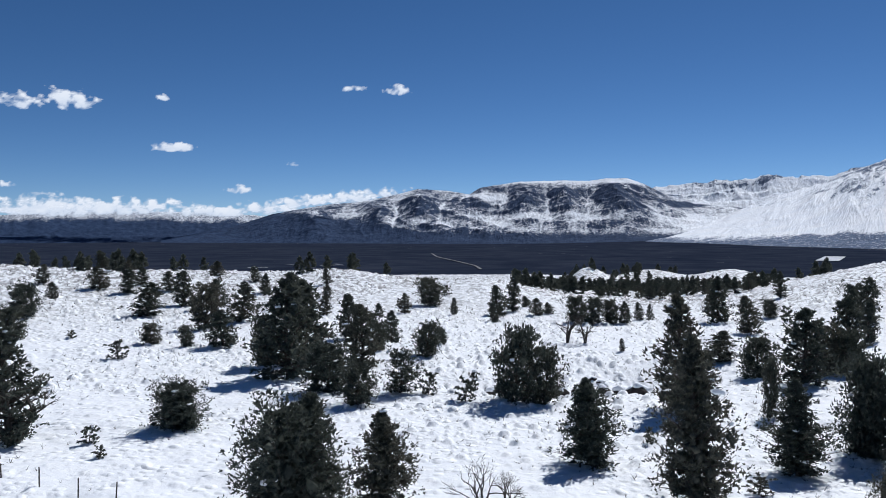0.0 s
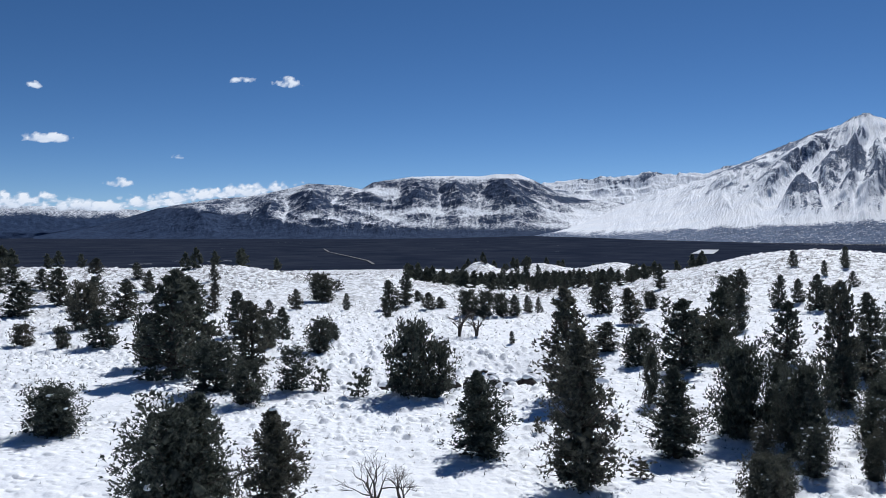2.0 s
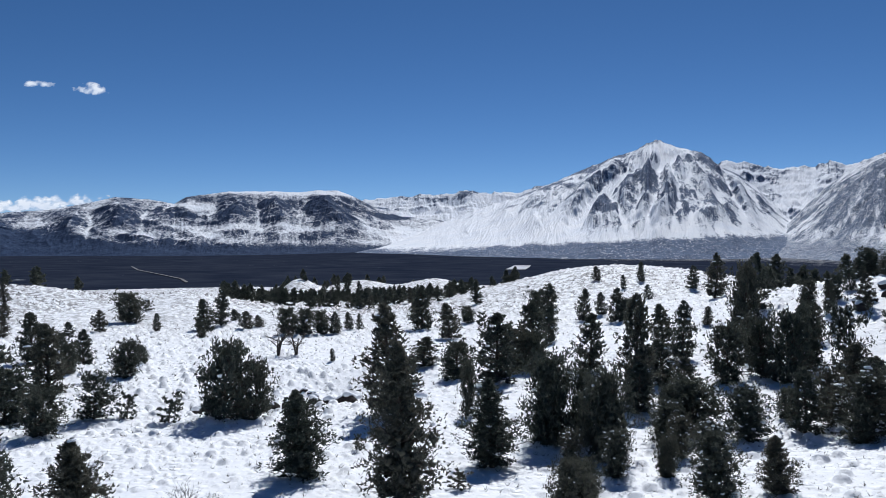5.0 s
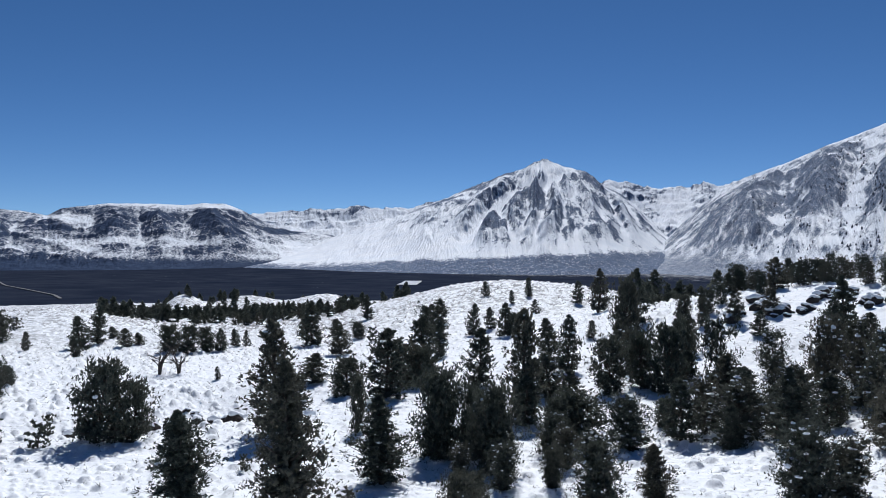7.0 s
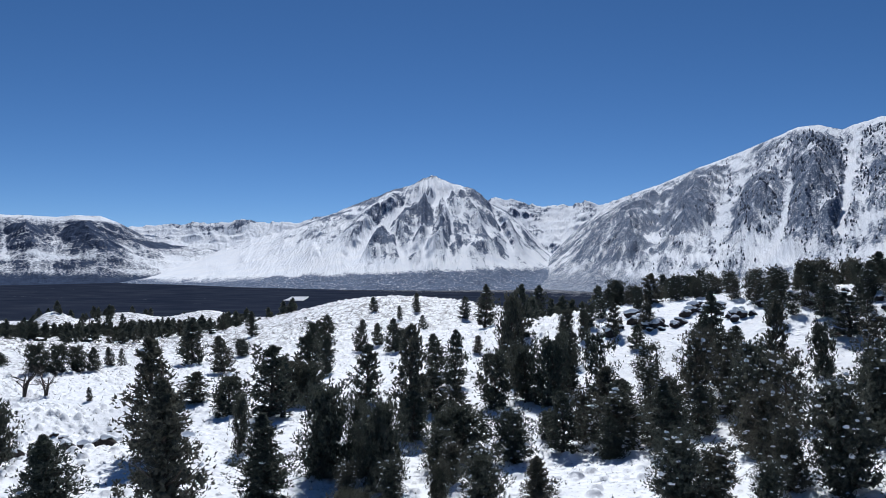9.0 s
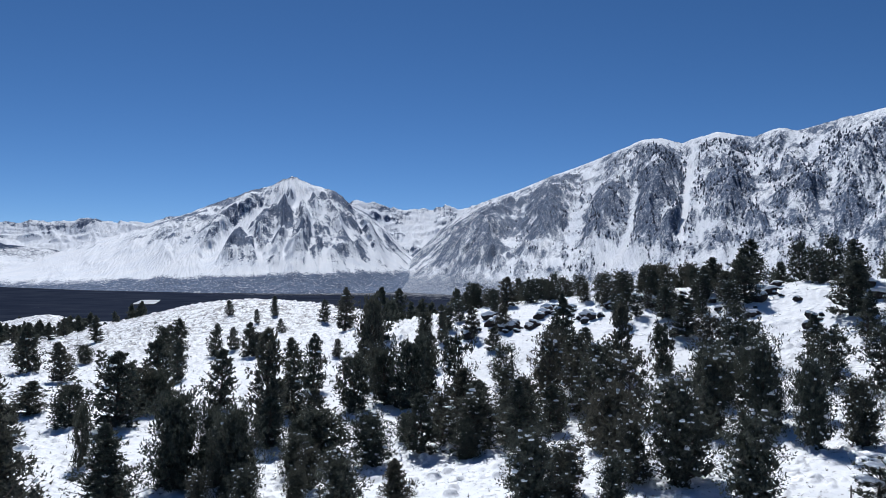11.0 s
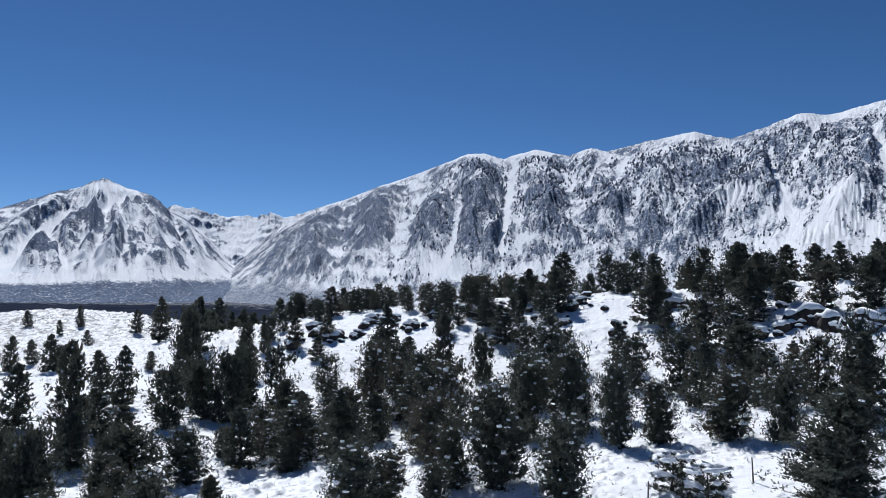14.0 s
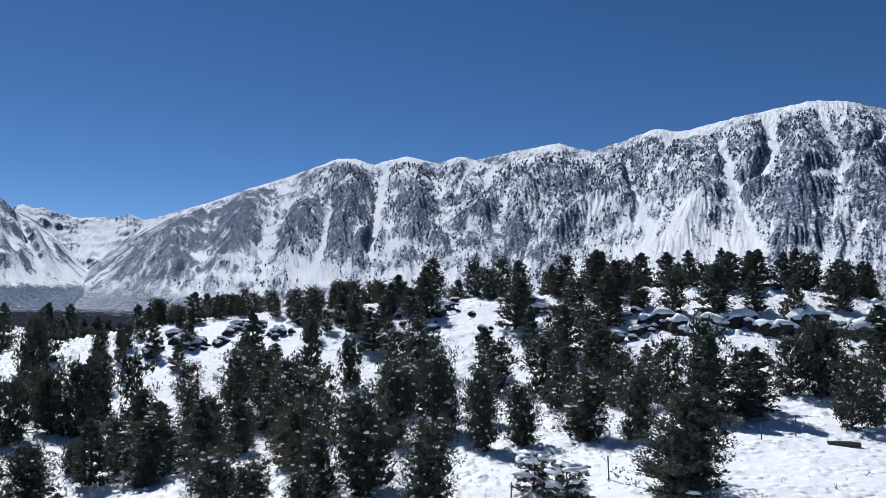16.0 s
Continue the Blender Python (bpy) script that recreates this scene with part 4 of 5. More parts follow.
KINDS["far"] = [conifer("pinyon_pine", "small dark pinyon pine far off on snow", 600 + 7 * i, 5.0, 1.7, 24, 2, 7, 3, "cone", bare=0.03, tuft=0.3, width=0.4) for i in range(4)]
KINDS["near"] = [conifer("pinyon_pine", "dense dark green cone-shaped pine beside the clearing", 700, 6.6, 2.9, 230, 3, 16, 3, "cone", bare=0.01, snow=0.12, tuft=0.13, width=0.26, fill=0.62)]
KINDS["laden"] = [conifer("juniper_bush", "low juniper bush heaped with snow", 720 + 9 * i, 2.2, 1.3, 60, 2, 12, 3, "round", bare=0.02, snow=0.55, heap=1.7, tuft=0.12, width=0.3, fill=0.8) for i in range(2)]
used = set()


def put(base, m, size):
    """Stand a thing, or a copy of it once it stands somewhere, at the pose m in that size."""
    if base.name not in used:
        used.add(base.name)
        base.matrix_basis = m @ Matrix.Diagonal((*size, 1))
        return base
    return copy_thing(base, m @ Matrix.Diagonal((*(a / b for a, b in zip(size, base.scale)), 1)))


tree_rng = random.Random(5)


def plant(kind, x, y, height, width):
    """One tree of that kind, height and width at a place on the ground."""
    if math.hypot(x, y) > 70 and kind + "_lite" in KINDS:
        kind += "_lite"
    base, h, r = tree_rng.choice(KINDS[kind])
    turn, width = tree_rng.uniform(0, 360), width * 1.05
    return put(base, pose(x, y, ground_z(x, y) + 0.02, 0, 0, turn), (width / (2 * r), width / (2 * r), height / h))


# Where they stand, by kind: x, y, height and width.
for row in (
        (-75.0, 142.9, 6.5, 6.3), (-64.7, 119.2, 5.2, 4.8), (-42.5, 115.9, 3.3, 3.5), (-36.4, 112.9, 3.1, 2.4),
        (-40.2, 135.6, 8.3, 6.0), (-21.9, 65.9, 4.0, 4.8), (-21.6, 96.5, 6.4, 3.5), (-11.9, 81.3, 5.1, 5.9),
        (-8.1, 75.3, 4.3, 4.1), (-2.0, 103.7, 4.9, 4.0), (-3.1, 178.9, 6.9, 6.9), (-8.9, 45.6, 6.9, 6.0),
        (7.1, 76.6, 7.4, 5.3), (9.7, 76.1, 5.9, 3.9), (24.5, 146.9, 5.5, 4.7), (27.1, 144.2, 5.1, 4.2),
        (30.4, 145.0, 4.8, 3.6), (61.7, 150.8, 3.8, 3.5), (35.3, 89.7, 4.7, 4.6), (30.9, 57.9, 7.4, 4.8),
        (43.1, 90.1, 6.1, 5.0), (72.0, 139.7, 6.1, 4.5), (28.9, 70.5, 5.5, 1.6), (32.6, 52.1, 6.8, 3.9),):
    plant("full", *row)
for row in (
        (33.1, 56.2, 6.2, 3.0), (76.6, 87.4, 10.3, 4.7), (60.1, 71.5, 6.8, 5.1), (64.8, 71.5, 6.9, 4.4),
        (64.6, 67.1, 8.0, 4.6), (70.8, 71.2, 7.2, 3.9), (43.2, 55.6, 4.9, 5.2), (41.3, 56.2, 4.4, 3.2),
        (53.7, 55.8, 3.2, 2.8), (78.7, 119.9, 4.1, 2.7), (45.1, 89.2, 5.0, 3.9), (84.8, 45.9, 6.2, 2.9),
        (83.3, -4.9, 7.1, 5.5),):
    plant("full", *row)
for row in (
        (-33.7, 61.5, 9.4, 5.8), (14.6, 166.3, 7.4, 3.8), (15.0, 47.9, 10.0, 4.7), (21.5, 72.3, 10.6, 5.2),
        (75.8, 179.6, 6.1, 3.3), (24.1, 54.3, 6.4, 4.2), (102.7, 125.2, 8.7, 4.6), (88.4, 84.7, 5.8, 1.9),
        (53.0, 41.6, 6.2, 4.1), (83.6, 59.2, 9.5, 4.1), (97.2, 49.2, 5.4, 4.5), (91.2, 21.5, 7.3, 3.9),):
    plant("tall", *row)
for row in (
        (-56.7, 121.9, 1.4, 1.5), (-27.2, 61.4, 1.3, 1.6), (-24.5, 57.1, 0.9, 1.0), (-41.2, 100.8, 2.5, 2.8),
        (-1.4, 80.7, 2.5, 2.0), (0.8, 193.4, 2.5, 2.7), (-9.4, 173.4, 2.1, 1.6), (2.2, 76.4, 2.3, 2.2),
        (3.3, 88.4, 2.2, 1.3), (15.8, 61.2, 1.3, 0.9), (19.4, 49.0, 1.2, 1.6), (61.1, 141.8, 3.0, 2.4),
        (95.6, 96.0, 1.2, 0.9),):
    plant("bush", *row)
for row in (
        (-55.8, 151.2, 6.5, 6.6), (-76.0, 176.2, 5.0, 5.4), (-92.7, 216.7, 5.2, 4.3), (-53.9, 165.6, 7.2, 5.2),
        (-62.7, 183.0, 4.5, 4.1), (-68.8, 174.6, 5.6, 4.0), (-70.2, 185.6, 3.8, 3.9), (-31.3, 112.7, 5.1, 5.0),
        (-59.8, 210.9, 4.2, 4.0), (-46.8, 165.4, 6.1, 5.1), (-36.2, 144.2, 7.1, 5.9), (-47.8, 203.1, 4.1, 3.3),
        (-41.4, 186.1, 4.7, 3.2), (-17.4, 89.3, 11.6, 7.8), (-17.5, 100.9, 10.3, 7.3), (-29.9, 205.0, 4.8, 2.6),
        (-14.3, 122.6, 7.0, 4.4), (-9.8, 96.2, 7.6, 5.0), (-7.6, 117.2, 4.8, 3.0), (-7.7, 47.1, 6.9, 3.9),
        (-3.6, 46.6, 5.8, 3.9), (10.9, 160.8, 6.1, 3.9), (10.1, 55.3, 6.0, 4.2), (18.6, 158.9, 3.4, 3.0),):
    plant("cone", *row)
for row in (
        (21.2, 161.1, 2.4, 2.5), (18.0, 174.0, 2.5, 2.7), (32.8, 144.5, 4.1, 2.6), (37.2, 152.0, 3.4, 2.0),
        (38.3, 147.8, 3.3, 1.5), (24.0, 107.3, 1.7, 0.9), (34.8, 100.3, 3.8, 4.6), (50.2, 146.0, 8.5, 5.1),
        (46.8, 158.9, 7.1, 3.1), (57.7, 170.7, 6.1, 3.1), (48.2, 126.3, 6.0, 4.4), (38.0, 84.5, 8.0, 5.7),
        (48.7, 96.3, 7.7, 4.8), (70.6, 132.8, 7.5, 4.7), (104.6, 171.6, 3.7, 2.4), (111.9, 163.3, 4.8, 2.5),
        (103.5, 158.1, 3.3, 1.6), (77.6, 120.9, 6.0, 3.2), (81.5, 132.1, 4.4, 2.5), (76.2, 129.5, 5.9, 2.9),
        (46.3, 68.5, 10.8, 4.8), (50.0, 83.6, 7.0, 4.0), (100.5, 144.1, 3.2, 2.2), (66.2, 91.8, 5.9, 3.7),):
    plant("cone", *row)
for row in (
        (63.9, 84.2, 7.5, 3.5), (80.2, 99.7, 2.8, 2.0), (116.7, 149.9, 5.4, 3.1), (88.6, 99.1, 9.0, 4.3),
        (137.9, 147.9, 8.5, 6.0), (79.5, 78.1, 4.8, 2.3), (91.5, 81.4, 4.9, 2.5), (87.7, 73.9, 3.3, 2.7),
        (95.3, 78.4, 3.7, 3.1), (36.7, 39.2, 3.5, 2.4), (58.5, 109.8, 5.8, 3.2), (82.5, 49.9, 8.9, 3.4),
        ):
    plant("cone", *row)
plant("near", 50.7, 4.6, 6.4, 5.9)
plant("laden", 50.3, 13.9, 2.4, 2.8)
plant("laden", 48.9, 11.5, 2.2, 3.0)
for row in (
        (-4.2, 80.8, 4.7, 4.4), (68.7, 63.6, 8.4, 4.4), (53.6, 47.6, 5.4, 6.1), (77.0, 63.2, 5.3, 3.6),
        (41.0, 31.4, 5.3, 4.2), (45.4, 51.9, 4.7, 4.4), (33.0, 40.4, 4.8, 3.6), (73.2, 53.5, 8.1, 4.4),
        (70.4, 47.5, 7.0, 4.8), (68.5, 43.5, 8.1, 5.1), (51.6, 31.8, 6.1, 4.0), (43.9, 30.9, 3.9, 3.6),
        (43.9, 27.2, 3.2, 2.4), (77.9, 53.0, 6.7, 4.6), (65.0, 42.2, 6.7, 4.2), (66.8, 39.6, 7.2, 4.7),
        (49.2, 25.6, 7.2, 5.1), (48.2, 28.5, 4.5, 3.1), (62.2, 29.7, 7.4, 4.6), (46.5, 19.5, 5.5, 3.7),
        (82.9, 36.2, 7.1, 4.4), (63.0, 25.4, 7.8, 3.7), (59.0, 20.5, 6.7, 3.0), (60.9, 17.9, 5.0, 3.1),):
    plant("snowy", *row)
for row in (
        (82.0, 26.7, 6.1, 4.2), (81.4, 21.6, 6.6, 4.5), (62.9, 13.1, 5.5, 4.3), (75.9, 12.6, 5.5, 3.7),
        (62.5, 9.1, 5.9, 3.1), (75.5, 8.5, 6.5, 4.1), (75.8, 5.1, 8.1, 3.7), (76.6, 1.8, 5.4, 3.7),
        (82.4, -2.0, 5.8, 4.4), (71.1, -6.2, 6.1, 3.5), (72.2, -7.8, 5.7, 2.6),):
    plant("snowy", *row)
for row in (
        (57.4, 234.5, 4.3, 3.1), (58.9, 227.2, 3.8, 3.0), (62.7, 228.2, 4.2, 3.0), (66.8, 229.7, 5.1, 3.4),
        (77.7, 254.6, 6.2, 3.0), (77.4, 237.1, 5.0, 3.9), (84.7, 221.2, 4.5, 4.0), (81.0, 221.8, 3.7, 4.4),):
    plant("far", *row)

# The rest of the wood on the rising ground, scattered with clearings between.
CLEARINGS = [(92, 55, 16), (74, 46, 9), (84, 47, 8), (99, 70, 10), (52, 122, 13), (47, 112, 12), (38, 150, 26), (70, 118, 6), (83, 99, 6), (89, 98, 7), (95, 98, 7), (33, 120, 22), (44, 62, 7), (41, 48, 8), (56, 56, 5), (63, 64, 5)]
standing = [(o.location.x, o.location.y) for o in scene.objects if o.type == "EMPTY"]
wood_rng = random.Random(11)


def scatter(count, az0, az1, d0, d1, gap, kinds, h0, h1):
    made = 0
    for _ in range(count * 12):
        a, d = wood_rng.uniform(az0, az1), math.sqrt(wood_rng.uniform(d0 * d0, d1 * d1))
        x, y = polar(a, d)
        if any((x - cx) ** 2 + (y - cy) ** 2 < cr * cr for cx, cy, cr in ((*polar(ca, cd), cr) for ca, cd, cr in CLEARINGS)):
            continue
        if any((x - px) ** 2 + (y - py) ** 2 < gap * gap for px, py in standing):
            continue
        h = wood_rng.uniform(h0, h1)
        plant(wood_rng.choice(kinds), float(x), float(y), h, h * wood_rng.uniform(0.55, 0.85))
        standing.append((x, y))
        made += 1
        if made == count:
            return


scatter(6, 29, 37, 47, 62, 3.4, ("full", "snowy"), 2.4, 3.6)
scatter(26, 34, 58, 58, 112, 3.0, ("cone", "snowy", "cone"), 3.4, 5.6)
scatter(34, 64, 100, 68, 112, 3.6, ("snowy", "cone", "snowy", "tall"), 4.5, 7.2)
scatter(16, -30, 4, 100, 215, 7, ("cone", "full"), 2.6, 4.4)
scatter(20, 46, 66, 115, 126, 2.8, ("cone", "snowy"), 3.0, 4.6)
scatter(28, 66, 101, 115, 126, 2.8, ("cone", "snowy", "cone", "tall"), 4.2, 6.8)
scatter(48, 44, 66, 128, 158, 3.0, ("cone", "snowy", "full"), 3.4, 5.2)
scatter(62, 66, 101, 126, 158, 3.4, ("cone", "snowy", "tall"), 5.0, 8.2)


# ---- trees far off on the lower hills, past counting ----
def far_woods():
    rng = np.random.RandomState(4)
    chunks_v, chunks_f, base = [], [], 0
    (tv, tf), (cv, cf), _ = conifer_parts(900, 5.0, 2.0, 26, 2, 6, 2, "cone", bare=0.0, tuft=0.5, width=0.45, fill=1.1)
    v0, f0 = cv, cf
    for az0, az1, d0, d1, count in ((5, 26, 250, 385, 330), (8, 23, 395, 470, 70), (-30, -2, 225, 262, 34), (42, 60, 165, 200, 60)):
        for _ in range(count):
            x, y = polar(rng.uniform(az0, az1), rng.uniform(d0, d1))
            if vnoise(x / 30, y / 30, 7) < 0.36 and count > 20:
                continue
            h = rng.uniform(3.2, 6.5) / 5.0
            a = rng.uniform(0, 6.3)
            ca, sa = math.cos(a), math.sin(a)
            q = np.stack([v0[:, 0] * ca - v0[:, 1] * sa, v0[:, 0] * sa + v0[:, 1] * ca, v0[:, 2]], 1) * h * np.array([1.05, 1.05, 1.0]) + (x, y, ground_z(float(x), float(y)))
            chunks_v.append(q)
            chunks_f.append(f0 + base)
            base += len(v0)
    me = mesh_of("far_woods", np.concatenate(chunks_v), np.concatenate(chunks_f), [NEEDLES])
    tagged(new("far_woods", me), "scattered dark pines far off on snowy hills", "woods", kind="stuff")


far_woods()


# ---- sage tips that stand out of the snow ----
def sage_tips():
    rng = np.random.RandomState(8)
    n = 22000
    az, d = rng.uniform(-32, 99, n), 44 + 220 * rng.rand(n) ** 0.8
    x, y = polar(az, d)
    keep = fbm(x / 34, y / 34, 11, 3) + 0.25 * (rng.rand(n) - 0.5) > 0.42
    x, y = x[keep], y[keep]
    p = np.stack([x, y, ground(x, y) - 0.05], 1)
    v, f = tufts(p, np.tile([0, 0, 0.9], (len(p), 1)), rng.uniform(0.12, 0.45, len(p)) * (0.8 + np.hypot(x, y) / 260), 6, 0.07, rng)
    tagged(new("sage_tips", mesh_of("sage_tips", v, f, [SAGE])), "brown-grey sagebrush tips poking through snow", "brush", kind="stuff")


sage_tips()


# ---- rocks on the ridge, with snow on top ----
def boulder(seed, size):
    rng = np.random.RandomState(seed)
    bm = bmesh.new()
    bmesh.ops.create_icosphere(bm, subdivisions=2, radius=1.0)
    cut = [(Vector(rng.normal(size=3)).normalized(), rng.uniform(0.45, 0.85)) for _ in range(13)]
    for v in bm.verts:
        for nrm, dist in cut:
            over = v.co.dot(nrm) - dist
            if over > 0:
                v.co -= nrm * over * 0.9
        v.co *= 1 + 0.10 * (noise.noise(v.co * 2.3 + Vector((seed, 0, 0))))
        v.co = Vector((v.co.x * size, v.co.y * size * 0.75, v.co.z * size * 0.72))
    me = bpy.data.meshes.new("stone")
    bm.to_mesh(me)
    me.materials.append(TUFF)
    cap = bmesh.new()
    cap.from_mesh(me)
    bmesh.ops.delete(cap, geom=[v for v in cap.verts if v.co.z < 0.16 * size], context="VERTS")
    for v in cap.verts:
        k = min(1.0, (v.co.z - 0.16 * size) / (0.2 * size))
        v.co = Vector((v.co.x * 1.06, v.co.y * 1.06, v.co.z + size * (0.01 + 0.10 * k)))
    edge = [e for e in cap.edges if e.is_boundary]
    ext = bmesh.ops.extrude_edge_only(cap, edges=edge)["geom"]
    for v in ext:
        if isinstance(v, bmesh.types.BMVert):
            v.co = Vector((v.co.x * 0.93, v.co.y * 0.93, v.co.z - 0.05 * size))
    cm = bpy.data.meshes.new("snow_cap")
    cap.to_mesh(cm)
    cm.materials.append(SNOW)
    for q in (cm,):
        q.polygons.foreach_set("use_smooth", np.ones(len(q.polygons), bool))
    root = new("boulder")
    root.empty_display_size = 0.3
    tagged(root, "dark volcanic boulder capped with snow on the ridge", "rock", "boulders on the ridge")
    child("stone", me, root, "dark reddish rough rock")
    child("snow_cap", cm, root, "thick white snow cap")
    return root


rock_rng = random.Random(3)
STONES = [boulder(40 + i, 1.0) for i in range(6)]
LEDGES = [(48, 63, 118, 131, 112), (80, 99, 99, 104, 95), (62, 82, 104, 126, 55), (3, 15, 84, 97, 34)]   # bearings, distances, count
for a0, a1, d0, d1, count in LEDGES:
    for _ in range(count):
        a = rock_rng.uniform(a0, a1)
        d = d0 + (d1 - d0) * (0.5 + 0.35 * math.sin(a * 1.3)) + rock_rng.uniform(-2.2, 2.2) * (0.5 if a0 == 80 else 1.4)
        x, y = (float(q) for q in polar(a, d))
        k = rock_rng.uniform(0.4, 1.3) ** 1.3 * (0.5 if a0 < 20 else 0.62 if a0 != 80 else 0.95)
        m = pose(x, y, ground_z(x, y) + 0.42 * k, rock_rng.uniform(-10, 10), rock_rng.uniform(-10, 10), -a + rock_rng.uniform(-25, 25))
        put(STONES[rock_rng.randrange(6)], m, (k * rock_rng.uniform(1.1, 1.9), k, k * rock_rng.uniform(1.5, 2.2)))


# ---- leafless trees ----
def bare_tree(seed, height, spread, x, y, label):
    rng = np.random.RandomState(seed)
    chunks = []

    def grow(p, d, ln, r, depth):
        mid = p + d * ln * 0.5 + rng.normal(size=3) * ln * 0.05
        tip = p + d * ln + rng.normal(size=3) * ln * 0.08
        chunks.append(tube([p, mid, tip], [r, r * 0.8, r * 0.55], 5 if depth > 2 else 3))
        if depth == 0:
            return
        for i in range(rng.randint(2, 5)):
            nd = d + rng.normal(size=3) * np.array([spread, spread, 0.35])
            nd[2] = max(nd[2], -0.05)
            nd /= np.linalg.norm(nd)
            start = p + (tip - p) * rng.uniform(0.45, 1.0)
            grow(start, nd, ln * rng.uniform(0.55, 0.8), r * 0.5, depth - 1)

    for i in range(3):
        d = np.array([rng.normal() * 0.35, rng.normal() * 0.35, 1.0])
        grow(np.array([rng.normal() * 0.08, rng.normal() * 0.08, -0.1]), d / np.linalg.norm(d), height * 0.42, height * 0.028, 4)
    v, f = merge(chunks)
    v[:, 2] *= height / v[:, 2].max()
    root = new("bare_tree")
    tagged(root, label, "tree")
    child("trunk", mesh_of("trunk", v, f, [DEAD], True), root)
    root.matrix_basis = pose(x, y, ground_z(x, y))
    return root


# ---- fence ----
def fence_post(x, y, h):
    bm = bmesh.new()
    bmesh.ops.create_cone(bm, cap_ends=True, segments=8, radius1=0.05, radius2=0.042, depth=h + 0.3)
    bmesh.ops.translate(bm, verts=bm.verts, vec=(0, 0, (h - 0.3) / 2))
    me = bpy.data.meshes.new("fence_post")
    bm.to_mesh(me)
    me.materials.append(POST)
    ob = new("fence_post", me)
    ob.matrix_basis = pose(x, y, ground_z(x, y), tree_rng.uniform(-3, 3), tree_rng.uniform(-3, 3), 0)
    return tagged(ob, "thin weathered fence post standing in snow", "post", "fence posts")


# ---- clouds ----
def cloud(az, el, wide, high, dist, seed, label="small white fair-weather cloud"):
    """A sheet of vapour, wide and high in degrees; its thickness of vapour is uneven and its base flat."""
    nu, nv = max(16, int(wide * 10)), max(12, int(high * 15))
    u, v = np.meshgrid(np.linspace(-1, 1, nu), np.linspace(-1, 1, nv))
    a = az + u * wide / 2
    r = dist - 6 * fbm(u * 3, v * 3, seed, 3)
    x, y = polar(a, r)
    z = EYE + dist * np.tan(np.radians(el + v * high / 2))
    body = 1.05 - np.hypot(u * 1.05, np.where(v < -0.2, (v + 0.2) * 1.5, (v + 0.2) * 0.95)) ** 2
    puff = fbm(u * wide * 0.9 + seed * 3.7, v * high * 1.3 + seed, seed, 5, 0.55)
    dens = 0.75 * body + 1.5 * (puff - 0.5)
    dens = np.where(np.maximum(np.abs(u), np.abs(v)) > 0.97, -1, dens)
    hgt = 0.5 + 0.45 * v + 0.8 * (puff - 0.5)
    me = mesh_of("cloud", np.stack([x, y, z], -1).reshape(-1, 3), grid_faces(nv, nu), [CLOUD], True, {"vapour": dens, "lit": np.clip(hgt, 0, 1)})
    return tagged(new("cloud", me), label, "cloud", "clouds in the blue sky")


for az, el, wide, high in ((-28.2, 8.4, 4.4, 1.7), (-25.0, 8.7, 4.5, 2.0), (-19.3, 9.1, 1.3, 0.75), (-6.3, 10.2, 2.5, 0.8), (-3.3, 10.1, 2.6, 1.1),
                           (-18.6, 5.9, 4.1, 1.0), (-10.7, 4.85, 1.7, 0.6), (-14.4, 3.05, 2.5, 0.9), (-28.7, 3.15, 2.1, 0.65)):
    cloud(az, el, wide, high, 4650, 1 + int(abs(az * 7 + el)) % 17)
for az, el, wide, high, dist, seed in ((-33, 1.75, 12, 2.0, 4620, 3), (-26.5, 1.85, 12, 2.0, 4630, 6), (-21.5, 1.8, 11, 1.8, 4615, 9), (-16.5, 1.55, 9, 1.2, 4625, 12), (-12.5, 1.75, 7, 1.5, 4640, 15),
                                       (-9.3, 2.25, 7, 1.5, 4560, 4), (-6.4, 2.55, 6, 1.4, 4540, 8), (-3.9, 2.85, 4.5, 1.3, 4530, 11)):
    cloud(az, el, wide, high, dist, seed, "low bank of white cloud along the mountains")


# ---- the valley: road and snow-covered field ----
def ribbon(name, points, width, mat, label, lift):
    """A flat strip along bearings and distances, laid on the valley floor."""
    p = np.array(points, float)
    k = np.linspace(0, len(p) - 1, 60)
    a, d = np.interp(k, np.arange(len(p)), p[:, 0]), np.interp(k, np.arange(len(p)), p[:, 1])
    for _ in range(6):
        a[1:-1], d[1:-1] = (a[:-2] + 2 * a[1:-1] + a[2:]) / 4, (d[:-2] + 2 * d[1:-1] + d[2:]) / 4
    x, y = polar(a, d)
    t = np.stack([np.gradient(x), np.gradient(y)], 1)
    t /= np.linalg.norm(t, axis=1)[:, None]
    w = np.full((60, 1), width / 2)
    c = np.stack([x, y], 1)
    side = np.stack([-t[:, 1], t[:, 0]], 1) * w
    rows = []
    for q in (c - side, c + side):
        rows.append(np.column_stack([q, relief(q[:, 0], q[:, 1]) + lift]))
    v = np.concatenate(rows)
    return tagged(new(name, mesh_of(name, v, grid_faces(2, 60), [mat], True)), label, name.replace("_", " "), kind="structure")


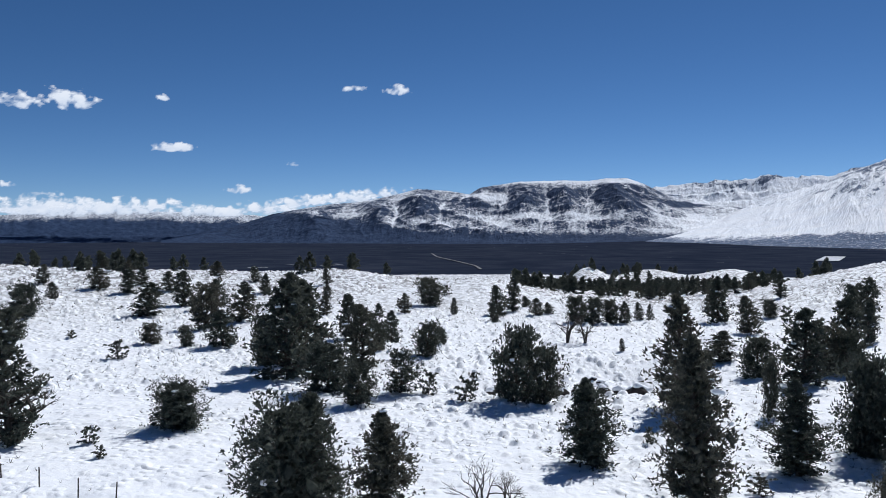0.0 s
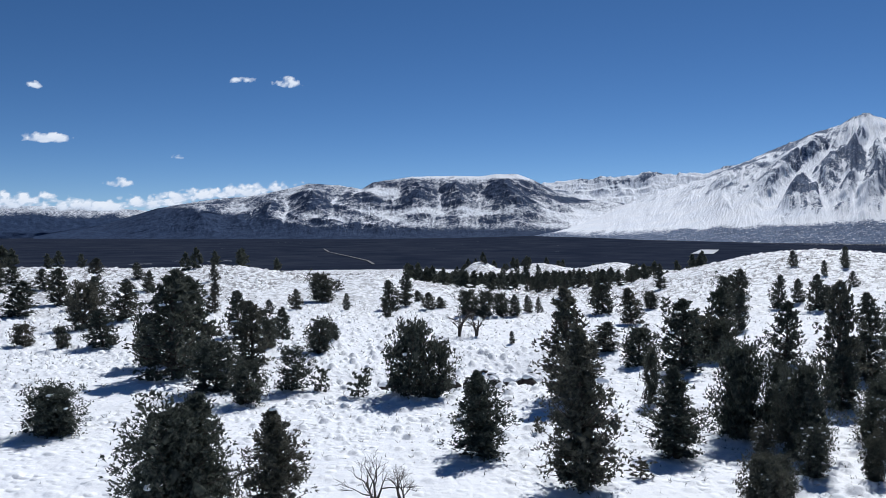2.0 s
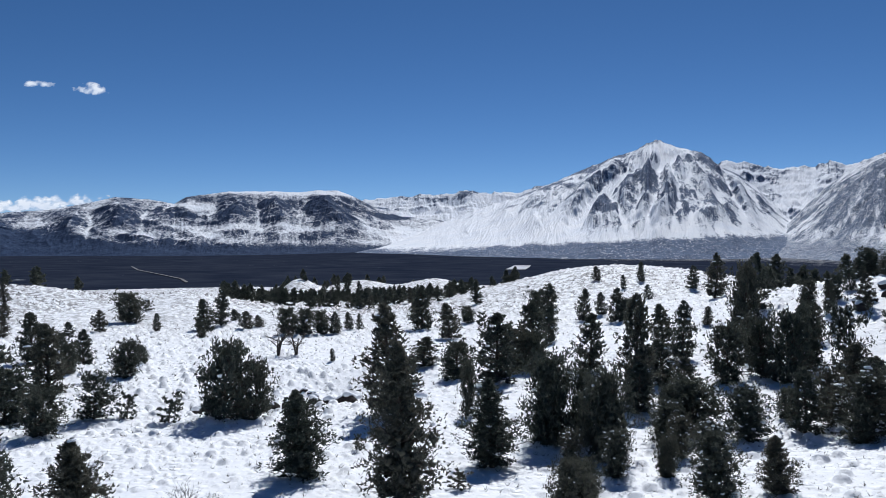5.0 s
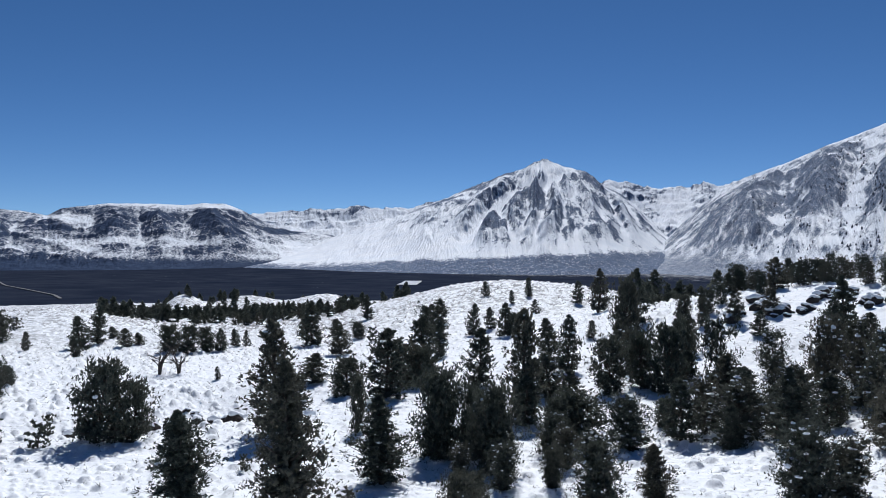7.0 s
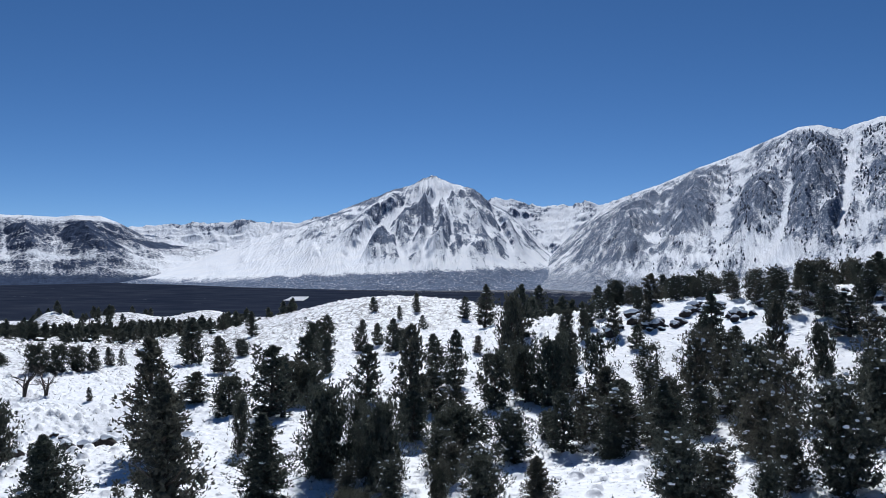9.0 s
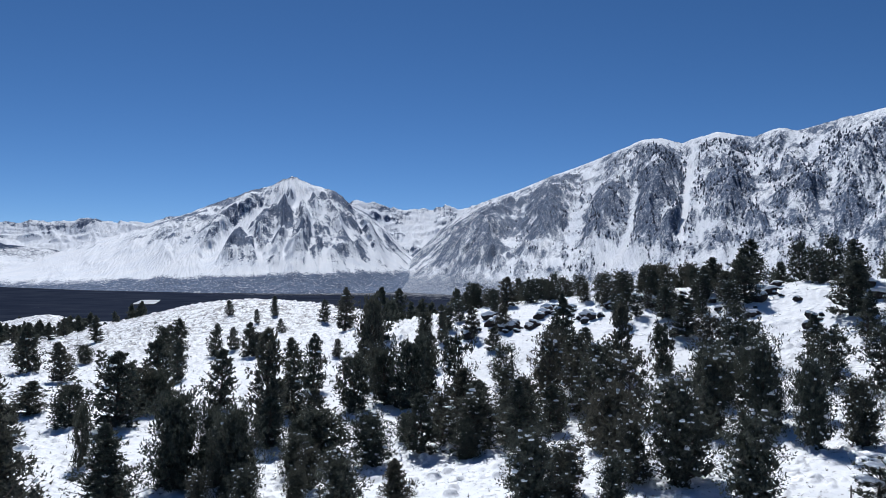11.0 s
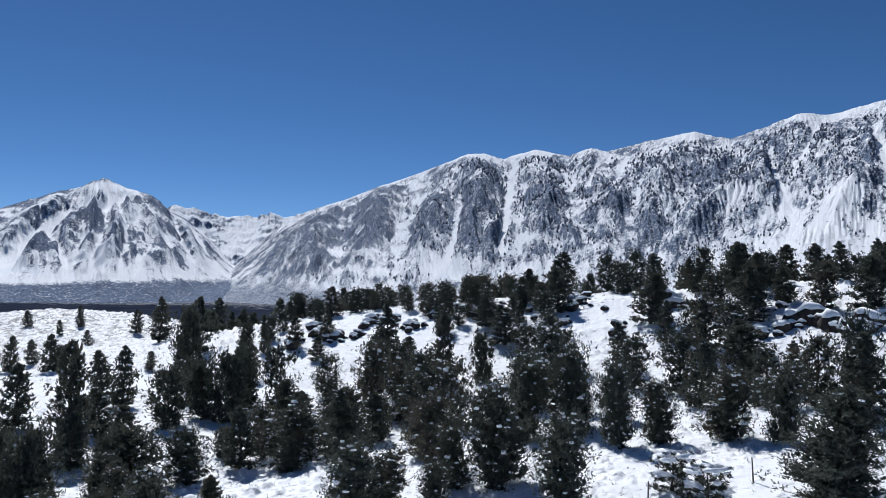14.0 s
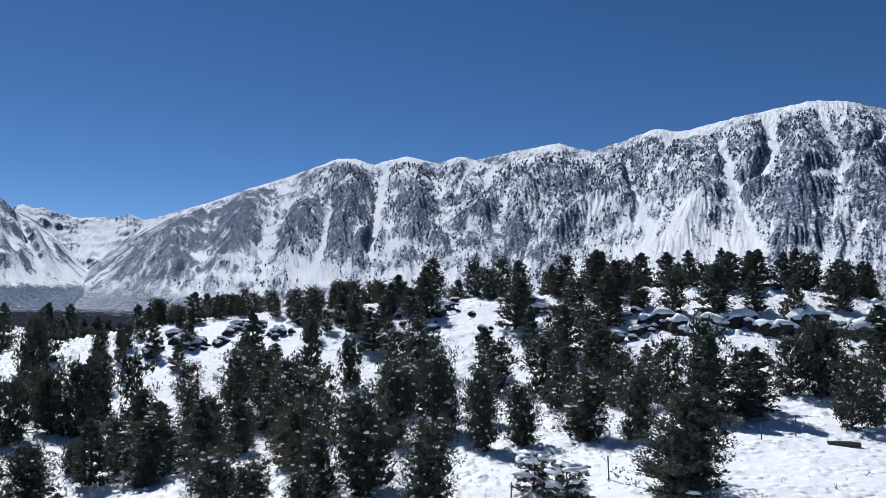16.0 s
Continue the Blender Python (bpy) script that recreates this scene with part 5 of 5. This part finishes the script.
ribbon("road", [(-0.8, 1800), (-0.45, 1560), (0.6, 1380), (1.6, 1235), (2.3, 1150), (2.7, 1040)], 4, GRAVEL, "pale road winding over the dark valley floor", 1.2)
ribbon("snow_field", [(25.7, 1440), (26.0, 1560), (26.2, 1690)], 36, FIELD, "fenced snow-covered field on the valley floor", 1.2)

# ---- fence posts and leafless trees ----
for x, y, h in ((-28.9, 52.2, 0.95), (-25.6, 50.6, 1.25), (-22.5, 49.2, 1.25), (-19.6, 47.8, 1.2)):
    fence_post(x, y, h)
for x, y, h in ((52.8, 9.6, 1.51), (64.9, 0.5, 1.3), (67.1, -1.9, 1.58), (48.7, 14.9, 1.11)):
    fence_post(x, y, h)
bare_tree(1, 3.2, 0.55, 2.1, 46.7, "small leafless shrub-like tree standing in snow")
bare_tree(2, 2.3, 0.6, 3.9, 46.4, "small leafless shrub-like tree standing in snow")
bare_tree(3, 6.6, 0.8, -32.9, 61.7, "leafless grey-branched tree beside a dark pine")
bare_tree(4, 5.2, 0.95, 18.2, 116.8, "leaning leafless tree on a snowy bank")
bare_tree(5, 4.4, 0.95, 20.6, 116.4, "leaning leafless tree on a snowy bank")


# ---- a log half out of the snow, and thin poles far off ----
def log(x, y, length, turn):
    v, f = tube([(-length / 2, 0, 0.1), (-length * 0.2, 0.03, 0.14), (length * 0.2, -0.02, 0.15), (length / 2, 0.02, 0.12)], [0.16, 0.19, 0.2, 0.17], 10)
    ob = new("log", mesh_of("log", v, f, [BARK], True))
    ob.matrix_basis = pose(x, y, ground_z(x, y) + 0.02, 0, 0, turn)
    return tagged(ob, "fallen brown log lying half in the snow", "log")


log(66.2, -5.1, 2.2, -86)
for a, d in ((12.1, 300), (12.5, 306)):
    x, y = (float(q) for q in polar(a, d))
    ob = new("utility_pole", mesh_of("utility_pole", *tube([(0, 0, -0.3), (0, 0, 3), (0.03, 0, 7)], [0.16, 0.14, 0.11], 8), [POST], True))
    ob.matrix_basis = pose(x, y, ground_z(x, y))
    tagged(ob, "thin dark wooden utility pole far off", "pole", "poles")
